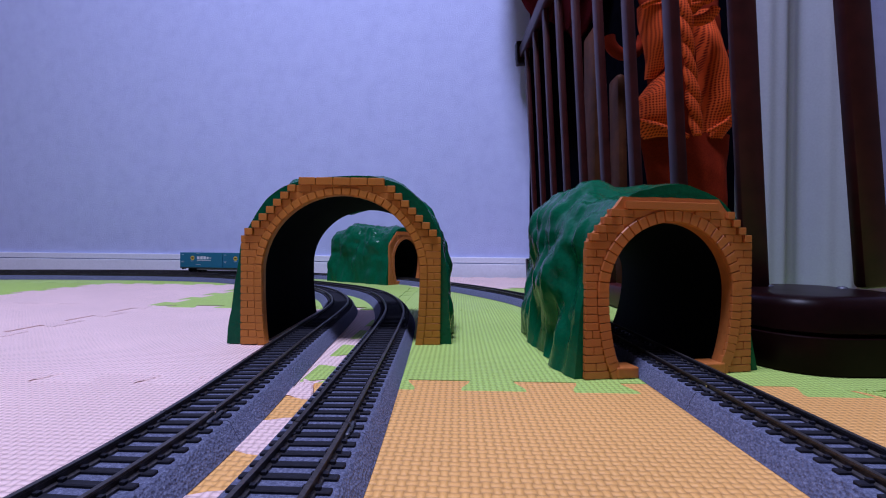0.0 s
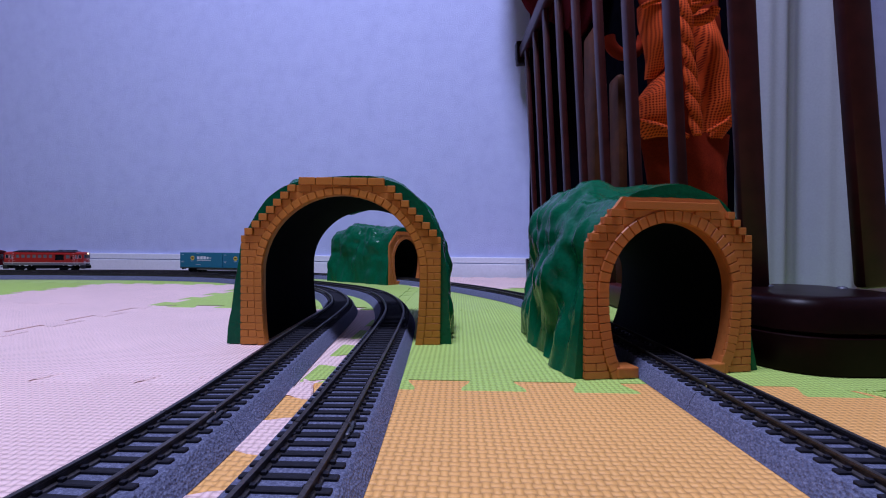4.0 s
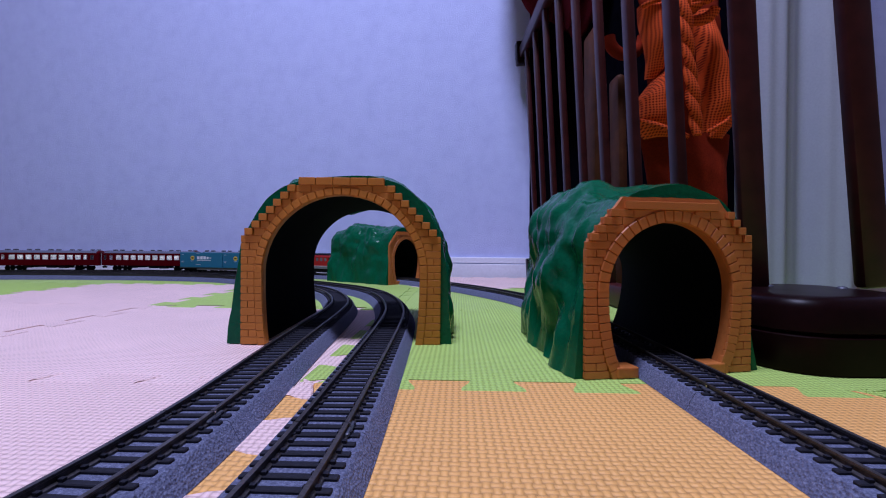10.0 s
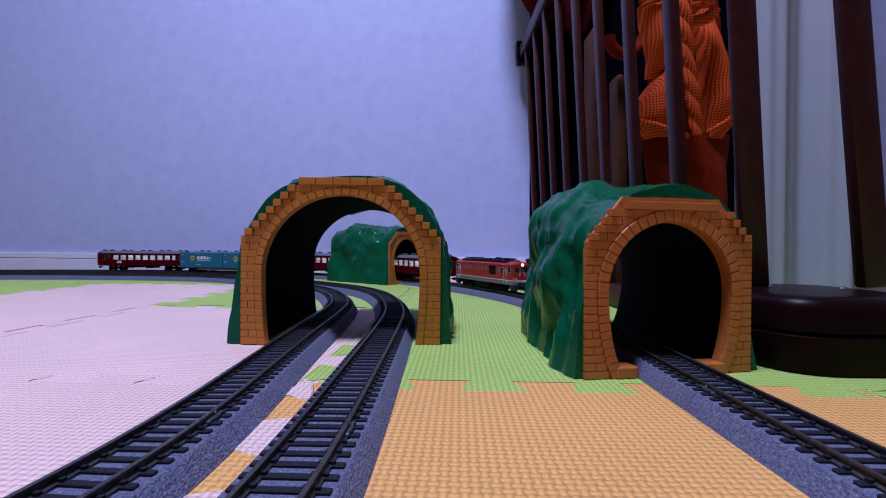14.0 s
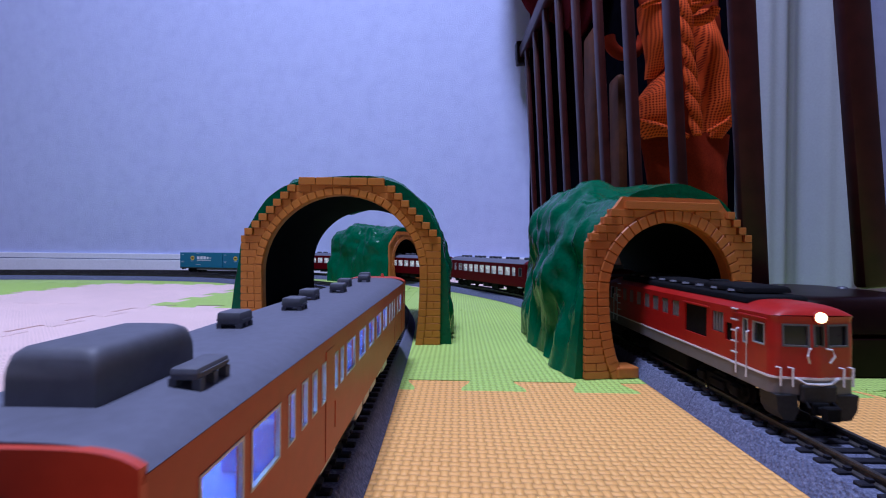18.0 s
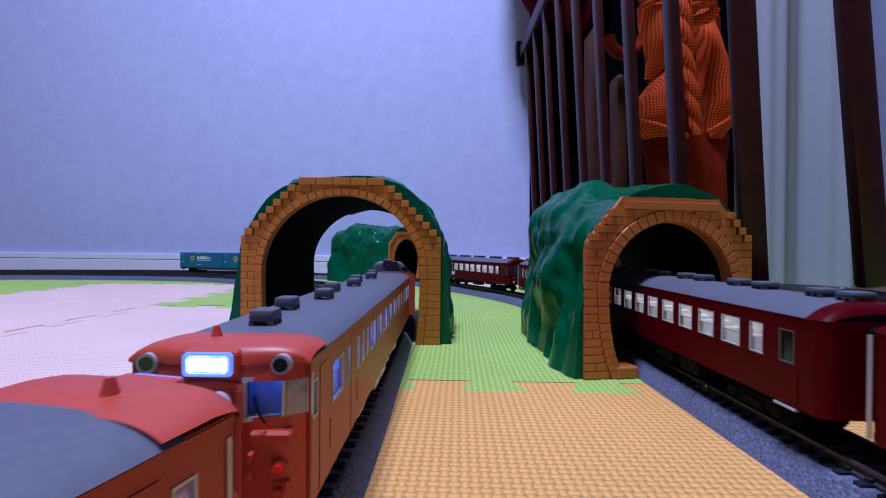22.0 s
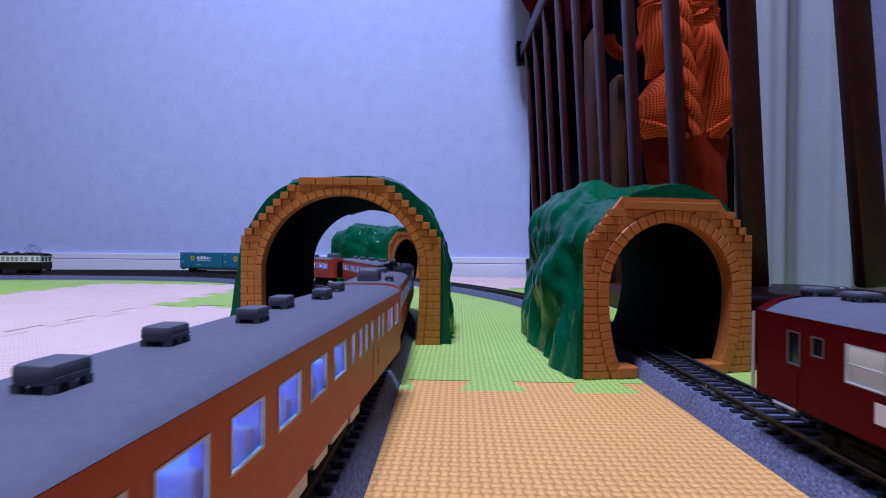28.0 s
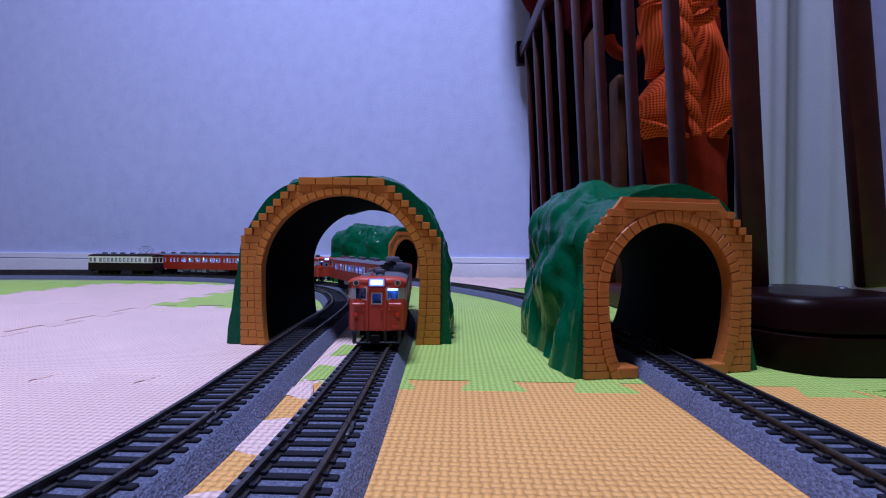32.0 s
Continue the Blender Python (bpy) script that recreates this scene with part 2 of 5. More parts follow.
def pierced(bm, u0, u1, v0, v1, holes, depth, place, mat=0):
    """A panel with real openings. place(u, v, w) gives the point; w runs from 0 (face) to depth (back)."""
    us = sorted({u0, u1, *[h[0] for h in holes], *[h[1] for h in holes]})
    vs = sorted({v0, v1, *[h[2] for h in holes], *[h[3] for h in holes]})

    def solid(i, j):
        if i < 0 or j < 0 or i >= len(us) - 1 or j >= len(vs) - 1:
            return False
        cu, cv = (us[i] + us[i + 1]) / 2, (vs[j] + vs[j + 1]) / 2
        return not any(h[0] < cu < h[1] and h[2] < cv < h[3] for h in holes)
    for i in range(len(us) - 1):
        for j in range(len(vs) - 1):
            if not solid(i, j):
                continue
            a, b, c, d = us[i], us[i + 1], vs[j], vs[j + 1]
            for w in (0, depth):
                add_quad(bm, place(a, c, w), place(b, c, w), place(b, d, w), place(a, d, w), mat)
            if not solid(i - 1, j):
                add_quad(bm, place(a, c, 0), place(a, c, depth), place(a, d, depth), place(a, d, 0), mat)
            if not solid(i + 1, j):
                add_quad(bm, place(b, c, 0), place(b, c, depth), place(b, d, depth), place(b, d, 0), mat)
            if not solid(i, j - 1):
                add_quad(bm, place(a, c, 0), place(b, c, 0), place(b, c, depth), place(a, c, depth), mat)
            if not solid(i, j + 1):
                add_quad(bm, place(a, d, 0), place(b, d, 0), place(b, d, depth), place(a, d, depth), mat)
    bmesh.ops.remove_doubles(bm, verts=bm.verts, dist=1e-6)
    return bm


def lofted(rings, closed=True, caps=True):
    """A skin over rings of points."""
    bm = bmesh.new()
    vs = [[bm.verts.new(p) for p in r] for r in rings]
    n = len(rings[0])
    for a, b in zip(vs, vs[1:]):
        for i in range(n if closed else n - 1):
            bm.faces.new((a[i], a[(i + 1) % n], b[(i + 1) % n], b[i]))
    if caps and closed:
        bm.faces.new(vs[0])
        bm.faces.new(vs[-1])
    return bm


def prism(outline, z0, z1):
    bm = bmesh.new()
    lo = [bm.verts.new((x, y, z0)) for x, y in outline]
    hi = [bm.verts.new((x, y, z1)) for x, y in outline]
    bm.faces.new(lo[::-1])
    bm.faces.new(hi)
    for i in range(len(lo)):
        j = (i + 1) % len(lo)
        bm.faces.new((lo[i], lo[j], hi[j], hi[i]))
    return bm


# ---- room ----
def wall_line(x):
    return 1.199 - 0.113 * (x - 0.0525)


WALL_TURN = math.degrees(math.atan(-0.113))
WALL = pose(0.0525, 1.199, 0, 0, 0, WALL_TURN)
tagged(part("wall_north", box(-3.3, 1.6, 0, 0.1, -0.012, 2.4), M["wall"], m=WALL), "pale blue-lavender textured wallpaper wall", "wall", kind="structure")
# unseen walls and ceiling close the room; dark colours keep the bounce low
tagged(part("wall_east", box(1.4, 1.5, -2.2, 1.0, -0.012, 2.4), M["unseen_wall"]), "unseen side wall, darkened to cut bounced light", "wall", kind="structure")
tagged(part("wall_west", box(-3.1, -3.0, -2.2, 1.6, -0.012, 2.4), M["unseen_wall"]), "unseen side wall, darkened to cut bounced light", "wall", kind="structure")
tagged(part("wall_south", box(-3.1, 1.5, -2.3, -2.2, -0.012, 2.4), M["unseen_wall"]), "unseen back wall, darkened to cut bounced light", "wall", kind="structure")
tagged(part("ceiling", box(-3.2, 1.7, -2.4, 1.8, 2.4, 2.45), M["ceiling"]), "unseen ceiling, greyed to cut bounced light", "ceiling", kind="structure")
tagged(part("floor", box(-3.2, 1.7, -2.4, 1.8, -0.06, -0.012), M["floorboard"]), "brown laminate floor under foam mats", "floor", kind="structure")
skirt = empty("baseboard", WALL, "white two-step baseboard along the wall", "baseboard", kind="structure")
part("lower_board", box(-3.2, 1.5, -0.012, 0, -0.012, 0.0325, 0.0012), M["skirting"], skirt)
part("upper_board", box(-3.2, 1.5, -0.009, 0, 0.0345, 0.050, 0.0015), M["skirting"], skirt)

# ---- interlocking foam mats, 30 cm tiles ----
TILE = 0.3


def tooth_edge(first, n=5):
    pts = [(0.0, 0.0)]
    for k in range(n):
        c = first + 0.06 * k
        for dx, dy in ((-0.0112, 0.0095), (-0.0122, 0.004), (-0.0180, -0.0045), (-0.0182, -0.0095),
                       (0.0182, -0.0095), (0.0180, -0.0045), (0.0122, 0.004), (0.0112, 0.0095)):
            pts.append((c + dx, dy))
    return pts


def tile_mesh(material):
    e, v = tooth_edge(0.0400), tooth_edge(0.0200)
    g = 0.0004
    south = [(x, y + g) for x, y in e]
    east = [(TILE + y - g, x) for x, y in v]
    north = [(x, TILE + y - g) for x, y in e][1:] + [(TILE, TILE)]
    west = [(y + g, x) for x, y in v][1:] + [(0, TILE)]
    loop = south + east + north[::-1] + west[::-1]
    bm = prism(loop, -0.0118, 0.0)
    bmesh.ops.bevel(bm, geom=[ed for ed in bm.edges if all(abs(v.co.z) < 1e-6 for v in ed.verts)], offset=0.0009, segments=1, affect="EDGES")
    return mesh_of(bm, "foam_mat_tile", material)


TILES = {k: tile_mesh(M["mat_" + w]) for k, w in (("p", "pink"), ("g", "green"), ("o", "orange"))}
WORDS = {"p": "pale pink woven-texture foam mat tile", "g": "light green woven-texture foam mat tile", "o": "tan orange woven-texture foam mat tile"}
# rows from behind the camera towards the wall; columns from x = -1.865 m
PLAN = ["gpgpgpog", "pgpgppoo", "gpgppgog", "pgpppp" "og", "pgpppp" "gg", "gpggp" "ggg", "gpggg" "gpp"]
MAT_TURN = pose(0.03, 0.246, 0, 0, 0, -2.0) @ pose(-0.03, -0.246, 0)
for j, row in enumerate(PLAN):
    for i, c in enumerate(row):
        x, y = -1.872 + TILE * i, -0.951 + TILE * j
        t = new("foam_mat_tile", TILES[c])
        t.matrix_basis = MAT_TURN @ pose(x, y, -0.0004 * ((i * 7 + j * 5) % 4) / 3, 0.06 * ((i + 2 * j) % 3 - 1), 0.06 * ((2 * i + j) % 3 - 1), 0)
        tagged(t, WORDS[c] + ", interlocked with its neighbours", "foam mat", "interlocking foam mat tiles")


# ---- railway lines ----
class Line:
    """A smooth line through points of the plan, in even steps."""

    def __init__(self, pts, closed=True, step=0.004, sigma=0.03):
        p = np.array(pts, float)
        q = np.vstack([p, p[:1]]) if closed else p
        s = np.r_[0, np.cumsum(np.hypot(*np.diff(q, axis=0).T))]
        n = int(s[-1] / step)
        t = np.linspace(0, s[-1], n, endpoint=not closed)
        d = np.c_[np.interp(t, s, q[:, 0]), np.interp(t, s, q[:, 1])]
        k = int(3 * sigma / step)
        w = np.exp(-0.5 * (np.arange(-k, k + 1) * step / sigma) ** 2)
        w /= w.sum()
        pad = np.vstack([d[-k:], d, d[:k]]) if closed else np.vstack([2 * d[0] - d[k:0:-1], d, 2 * d[-1] - d[-2:-k - 2:-1]])
        d = np.c_[np.convolve(pad[:, 0], w, "valid"), np.convolve(pad[:, 1], w, "valid")]
        if closed:
            d = np.vstack([d, d[:1]])
        self.d, self.closed = d, closed
        self.s = np.r_[0, np.cumsum(np.hypot(*np.diff(d, axis=0).T))]
        self.length = self.s[-1]

    def at(self, s):
        s = s % self.length if self.closed else s
        return np.array([np.interp(s, self.s, self.d[:, 0]), np.interp(s, self.s, self.d[:, 1])])

    def way(self, s):
        a = self.at(s + 0.004) - self.at(s - 0.004)
        return a / np.hypot(*a)

    def near(self, x, y):
        """The distance along the line at its point nearest to (x, y)."""
        return self.s[np.argmin(np.hypot(self.d[:, 0] - x, self.d[:, 1] - y))]


def arc(cx, cy, r, a0, a1, n=9):
    return [(cx + r * math.cos(radians(a0 + (a1 - a0) * i / n)), cy + r * math.sin(radians(a0 + (a1 - a0) * i / n))) for i in range(n + 1)]


# outer loop: up the far side from the left, round to the right and down past the camera
OUTER = Line([(-1.057, 1.087), (-0.944, 1.112), (-0.727, 1.134), (-0.533, 1.123), (-0.41, 1.099), (-0.284, 1.055), (-0.214, 1.020), (-0.072, 0.930), (0.028, 0.791),
              (0.07, 0.715), (0.11, 0.625), (0.128, 0.55), (0.1365, 0.45), (0.1375, 0.35), (0.1365, 0.28), (0.135, 0.2), (0.134, 0.14), (0.134, -0.3)]
             + arc(-0.316, -0.4, 0.45, 0, -90) + arc(-1.2, -0.4, 0.45, -90, -180) + [(-1.65, 0.3)] + arc(-1.2, 0.61, 0.45, 180, 105))
# middle line: away from the camera on its left, through the wide tunnel, then left along the far side
MIDDLE = Line([(-0.142, -0.3), (-0.098, -0.15), (-0.067, -0.03), (-0.0515, 0.04), (-0.0455, 0.09), (-0.0433, 0.14), (-0.0433, 0.20), (-0.0438, 0.345), (-0.045, 0.40), (-0.0465, 0.446), (-0.052, 0.494), (-0.0674, 0.572), (-0.0945, 0.655), (-0.134, 0.721),
               (-0.188, 0.777), (-0.24, 0.824), (-0.32, 0.900), (-0.40, 0.965), (-0.46, 0.998), (-0.587, 1.020), (-0.715, 1.028), (-0.83, 1.031), (-0.94, 1.020), (-1.06, 0.990)]
              + arc(-1.2, 0.61, 0.36, 75, 180) + [(-1.56, 0.0)] + arc(-1.2, -0.4, 0.36, 180, 270) + arc(-0.515, -0.4, 0.36, -90, 0))
# inner line: the other way round, from the far left to the wide tunnel
INNER = Line([(-1.045, 0.942), (-0.945, 0.965), (-0.838, 0.979), (-0.714, 0.978), (-0.627, 0.974), (-0.542, 0.964), (-0.457, 0.941), (-0.375, 0.889), (-0.29, 0.811), (-0.205, 0.722),
              (-0.169, 0.67), (-0.146, 0.618), (-0.1246, 0.555), (-0.114, 0.504), (-0.111, 0.452), (-0.108, 0.40), (-0.106, 0.33), (-0.102, 0.26), (-0.0967, 0.18), (-0.0975, 0.12), (-0.114, 0.02), (-0.148, -0.12), (-0.197, -0.3)]
             + arc(-0.510, -0.4, 0.30, 0, -90) + arc(-1.2, -0.4, 0.30, -90, -180) + [(-1.5, 0.0)] + arc(-1.2, 0.61, 0.30, 180, 90))
SIDING = Line([(-0.96, 1.072), (-0.833, 1.083), (-0.613, 1.080), (-0.514, 1.070), (-0.40, 1.040), (-0.33, 1.005)], closed=False)
RAIL_Z = 0.0123



def tie_bm(bm, m=None, bev=0.0003):
    """A sleeper with the small chairs that clasp the rails."""
    k0 = len(bm.verts)
    add_box(bm, -0.0014, 0.0014, -0.0146, 0.0146, 0.0078, 0.0095, bev)
    for y in (-0.0091, 0.0091):
        for s in (-1, 1):
            add_box(bm, -0.0008, 0.0008, y + s * 0.0017 - 0.0008, y + s * 0.0017 + 0.0008, 0.0094, 0.0105)
    if m is not None:
        bm.verts.ensure_lookup_table()
        bmesh.ops.transform(bm, matrix=m, verts=bm.verts[k0:])
    return bm


TIE = mesh_of(tie_bm(bmesh.new()), "tie", M["tie"])
JOINER = mesh_of(add_box(box(-0.0060, 0.0060, -0.0017, 0.0017, 0.0090, 0.0106, 0.0005), -0.0005, 0.0005, -0.0009, 0.0009, 0.0106, 0.0121, mat=1), "rail_joiner", [M["joiner"], M["steel"]])
PIECE = 0.248


def sweep(line, s0, s1, profile, base, step=0.008):
    n = max(2, int((s1 - s0) / step))
    rings = []
    for i in range(n + 1):
        s = s0 + (s1 - s0) * i / n
        p, w = line.at(s), line.way(s)
        rings.append([(p[0] + w[1] * y - base[0], p[1] - w[0] * y - base[1], z) for y, z in profile])
    return lofted(rings)


def rail_profile(y):
    return [(y - 0.0016, 0.0088), (y + 0.0016, 0.0088), (y + 0.0016, 0.0094), (y + 0.0005, 0.0099), (y + 0.0005, 0.0112),
            (y + 0.0008, 0.0115), (y + 0.0008, 0.0123), (y - 0.0008, 0.0123), (y - 0.0008, 0.0115), (y - 0.0005, 0.0112), (y - 0.0005, 0.0099), (y - 0.0016, 0.0094)]


def lay(line, label, s0=0.0):
    count = max(1, round(line.length / PIECE)) if line.closed else 3
    size = line.length / count
    for k in range(count):
        a, b = s0 + k * size, s0 + (k + 1) * size
        base = line.at((a + b) / 2)
        sec = empty("track_section", pose(base[0], base[1], 0), label, "model track", "sections of model railway track")
        bed = [(-0.0205, 0.0), (-0.0195, 0.0012), (-0.0160, 0.0078), (-0.0150, 0.0085), (0.0150, 0.0085), (0.0160, 0.0078), (0.0195, 0.0012), (0.0205, 0.0)]
        part("roadbed", sweep(line, a + 0.0002, b - 0.0002, bed, base), M["ballast"], sec, smooth=40)
        for y in (-0.0091, 0.0091):
            part("rail", sweep(line, a + 0.0003, b - 0.0003, rail_profile(y), base), M["rail"], sec, smooth=30)
        n = round(size / 0.0073)
        close = base[1] > 0 and base[1] < 0.75 and base[0] > -0.3
        joined = bmesh.new()
        for i in range(n):
            s = a + (i + 0.5) * size / n
            p, w = line.at(s), line.way(s)
            m = pose(p[0] - base[0], p[1] - base[1], 0, 0, 0, math.degrees(math.atan2(w[1], w[0])))
            if close:
                part("tie", TIE, None, sec, m=m)
            else:
                bmesh.ops.create_cube(joined, size=1.0, matrix=m @ Matrix.Translation((0, 0, 0.0086)) @ Matrix.Diagonal((0.0028, 0.0292, 0.0017, 1)))
        if close:
            joined.free()
        else:
            tagged(part("tie_run", joined, M["tie"], sec), kind="stuff")
        p, w = line.at(a), line.way(a)
        for y in (-0.0091, 0.0091):
            part("rail_joiner", JOINER, None, sec, m=pose(p[0] - base[0] + w[1] * y * 1.06, p[1] - base[1] - w[0] * y * 1.06, 0, 0, 0, math.degrees(math.atan2(w[1], w[0]))))


lay(OUTER, "grey ballasted model track with black ties on foam mats", OUTER.near(0.135, 0.2125))
lay(MIDDLE, "grey ballasted model track with black ties on foam mats", MIDDLE.near(-0.043, 0.1655))
lay(INNER, "grey ballasted model track with black ties on foam mats", INNER.near(-0.097, 0.172))
lay(SIDING, "grey ballasted siding track under a parked container wagon")

# ---- toy tunnels ----
UNIT_BRICK = {k: mesh_of(add_box(bmesh.new(), -0.5, 0.5, -0.5, 0.5, -0.5, 0.5, 0.07), "brick", M[k]) for k in ("brick", "brick_red")}


def tunnel(m, label, half, r, spring, base_in, shoulder, top_half, top, hill_half, hill_top, length, ring, rise, brick, toes, seed, bend=0.0, round_off=0.56):
    """Green hill shell with a brick portal. Local x across, y into the tunnel, z up."""
    th = empty("toy_tunnel", m, label, "toy tunnel", "green toy tunnels")
    mat = M[brick]

    def outline(z):
        if z <= shoulder:
            return half
        return half + (top_half - half) * (z - shoulder) / (top - shoulder)

    def leg(z):  # half width of the opening below the spring line
        k = z / spring
        return r - (r - base_in) * max(0.0, 1 - k) ** 2.2

    inner, outer = [], []
    for i in range(11):
        z = spring * i / 10
        inner.append((-leg(z), z))
        outer.append((-half + 0.002, z))
    for i in range(1, 30):
        a = math.pi * (1 - i / 30)
        dx, dz = math.cos(a), math.sin(a)
        inner.append((r * dx, spring + r * dz))
        t = 0.0
        while True:
            t += 0.0006
            x, z = t * dx, spring + t * dz
            if z > top - 0.002 or abs(x) > outline(z) - (0.0010 if toes else 0.0045) * (z > shoulder) - (0.0008 if toes else 0.002):
                break
        outer.append((x, z))
    inner += [(-x, z) for x, z in inner[:11]][::-1]
    outer += [(-x, z) for x, z in outer[:11]][::-1]
    bm = bmesh.new()
    rows = [[bm.verts.new((x, y, z)) for x, z in pts] for pts, y in ((inner, 0.0066), (inner, 0), (outer, 0), (outer, 0.003))]
    for a, b in zip(rows, rows[1:] + rows[:1]):
        for i in range(len(inner) - 1):
            bm.faces.new((a[i], a[i + 1], b[i + 1], b[i]))
    for i in (0, -1):
        bm.faces.new([q[i] for q in rows])
    part("portal", bm, mat, th, smooth=30)
    if toes:  # thick foot stones that reach in under the track
        for s in (-1, 1):
            part("foot_stone", box(*sorted((s * (base_in - 0.0095), s * (base_in + ring * 0.6))), -0.0026, 0.010, 0.0, 0.0066, 0.0009), mat, th)
    # arch stones
    n = round(math.pi * r / (rise * 1.15))
    g = math.pi / n
    vb = bmesh.new()
    quad = [(r + 0.0003, -g * 0.47), (r + 0.0003, g * 0.47), (r + ring, g * 0.47), (r + ring, -g * 0.47)]
    pts = [(q * math.cos(a), q * math.sin(a)) for q, a in quad]
    cx, cz = sum(p[0] for p in pts) / 4, sum(p[1] for p in pts) / 4
    back = [vb.verts.new((x, 0.001, z)) for x, z in pts]
    mid = [vb.verts.new((x, -0.0012, z)) for x, z in pts]
    fr = [vb.verts.new((cx + (x - cx) * 0.86, -0.0018, cz + (z - cz) * 0.88)) for x, z in pts]
    vb.faces.new(fr)
    for u, v in ((back, mid), (mid, fr)):
        for i in range(4):
            vb.faces.new((u[i], u[(i + 1) % 4], v[(i + 1) % 4], v[i]))
    stone = mesh_of(vb, "arch_stone", mat)
    for i in range(n):
        part("arch_stone", stone, None, th, m=pose(0, 0, spring, 0, -math.degrees(g * (i + 0.5)), 0))
    unit = UNIT_BRICK[brick]

    def brick_at(x, z, w, h, d, tilt=0.0):
        part("brick", unit, None, th, m=pose(x, -d / 2 + 0.001, z, 0, tilt, 0) @ Matrix.Diagonal((w - 0.00042, d + 0.002, h - 0.00042, 1)))
    k = 0
    z = 0.0
    while z + rise <= top + 1e-6:
        zm = z + rise / 2
        last = z + 2 * rise > top + 1e-6
        xo = outline(zm) if zm > shoulder else half
        if zm < spring:
            xi = leg(zm)
            for s in (-1, 1):
                slope = (leg(zm + 0.001) - leg(zm - 0.001)) / 0.002
                t = math.atan(slope)
                brick_at(s * (xi + ring / 2 * math.cos(t)), zm - ring / 2 * math.sin(t) + 0.0015 * (slope > 0.3), ring, rise * (1 + 0.45 * slope), 0.0017, s * math.degrees(t))
            xi += ring
        else:
            rr = r + ring
            xi = math.sqrt(max(0, rr * rr - (zm - spring) ** 2))
        if last:
            cnt = 1 if toes else max(3, round(2 * top_half / 0.0135))
            for i in range(cnt):
                w = 2 * top_half / cnt
                brick_at(-top_half + (i + 0.5) * w, zm, w, rise * 1.1, 0.0026)
        else:
            for s in (-1, 1):
                a, b = xi, xo
                if zm > shoulder:  # stepped stone at the rim
                    w = min(rise * 1.15, b - a) if b > a else rise
                    brick_at(s * (b - w / 2), zm, w, rise, 0.0028)
                    b -= w
                if b - a < 0.002:
                    continue
                cnt = max(1, round((b - a) / 0.0115))
                if k % 2 and b - a > 0.009 and cnt == 1:
                    cnt = 2
                for i in range(cnt):
                    w = (b - a) / cnt
                    brick_at(s * (a + (i + 0.5) * w), zm, w, rise, 0.0010)
        z += rise
        k += 1
    # hill shell
    rnd = Vector((seed * 3.7, seed * 1.3, seed * 2.1))
    N, L = 96, 64
    lip = 0.0065 if toes else 0.0030
    rings_o, rings_i = [], []
    for j in range(L + 1):
        v = j / L
        y = 0.002 + length * v
        shift = bend * v * v
        ro = []
        for i in range(N + 1):
            a = math.pi * (1 - i / N)
            c, s = math.cos(a), math.sin(a)
            ease = min(1.0, v / 0.38) ** 0.8  # the shell hugs the portal in front and swells behind it
            e = round_off + ((0.17 if c < 0 else 0.06) if toes else 0.08) * (1 - ease)
            x = math.copysign(abs(c) ** e, c) * hill_half
            z = max(0.0, s) ** e * (top + lip + (hill_top - top - lip) * ease)
            p = Vector((x * 24, y * 26, z * 22)) + rnd
            q = Vector((x * 80, y * 80, z * 75)) + rnd
            grow = min(1, v * 9)
            rib = abs(noise.noise(Vector((x * 30, y * 75, z * 14)) + rnd))
            d = (noise.noise(p) * (0.0110 if toes else 0.0080) + noise.noise(q * 0.55) * 0.0042 + noise.noise(q * 1.3) * 0.0016 + noise.noise(q * 3.1) * 0.0006 + rib * 0.0048 - 0.0032 - 0.0030 * max(0.0, noise.noise(q * 0.9 + Vector((7, 3, 1))))) * (0.35 + 0.65 * grow)
            flare = 0.0035 * max(0, 1 - z / 0.03)
            k = 1 - 0.13 * max(0, (v - 0.75) / 0.25) ** 2
            nx, nz = c, s
            ro.append((x + nx * (d + flare) + shift, y, max(0, z * k + nz * d) if 0 < i < N else 0.0))
        rings_o.append(ro)
        ring_in = []
        for x, z in inner:
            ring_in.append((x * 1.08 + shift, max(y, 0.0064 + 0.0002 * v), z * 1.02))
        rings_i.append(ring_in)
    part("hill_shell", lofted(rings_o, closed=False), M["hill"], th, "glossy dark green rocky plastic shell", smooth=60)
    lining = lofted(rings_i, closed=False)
    part("lining", lining, M["hill_in"], th, "tunnel lining with deep shade put into its near-black colour", smooth=60)
    # rims that close the shell front and back
    for y, ro in ((0.002, rings_o[0]), (0.002 + length, rings_o[-1])):
        bm = bmesh.new()
        sh = 0 if y < 0.01 else bend
        io = [bm.verts.new(p) for p in ro]
        m2 = len(inner)
        ii = [bm.verts.new((x * 1.08 + sh, y, z * 1.02)) for x, z in inner]
        prev = 0
        for i in range(m2 - 1):
            nxt = round((i + 1) / (m2 - 1) * N)
            for q in range(prev, nxt):
                bm.faces.new((ii[i], io[q], io[q + 1]))
            bm.faces.new((ii[i], io[nxt], ii[i + 1]))
            prev = nxt
        part("rim", bm, M["hill"], th)
    return th


tunnel(pose(-0.0785, 0.350, 0, 0, 0, 1.5), "green hill tunnel with a wide orange brick portal over two tracks", 0.0770, 0.0605, 0.055, 0.0575, 0.0835, 0.033, 0.1290,
       0.0848, 0.1365, 0.170, 0.0060, 0.0056, "brick", False, 1, round_off=0.62)
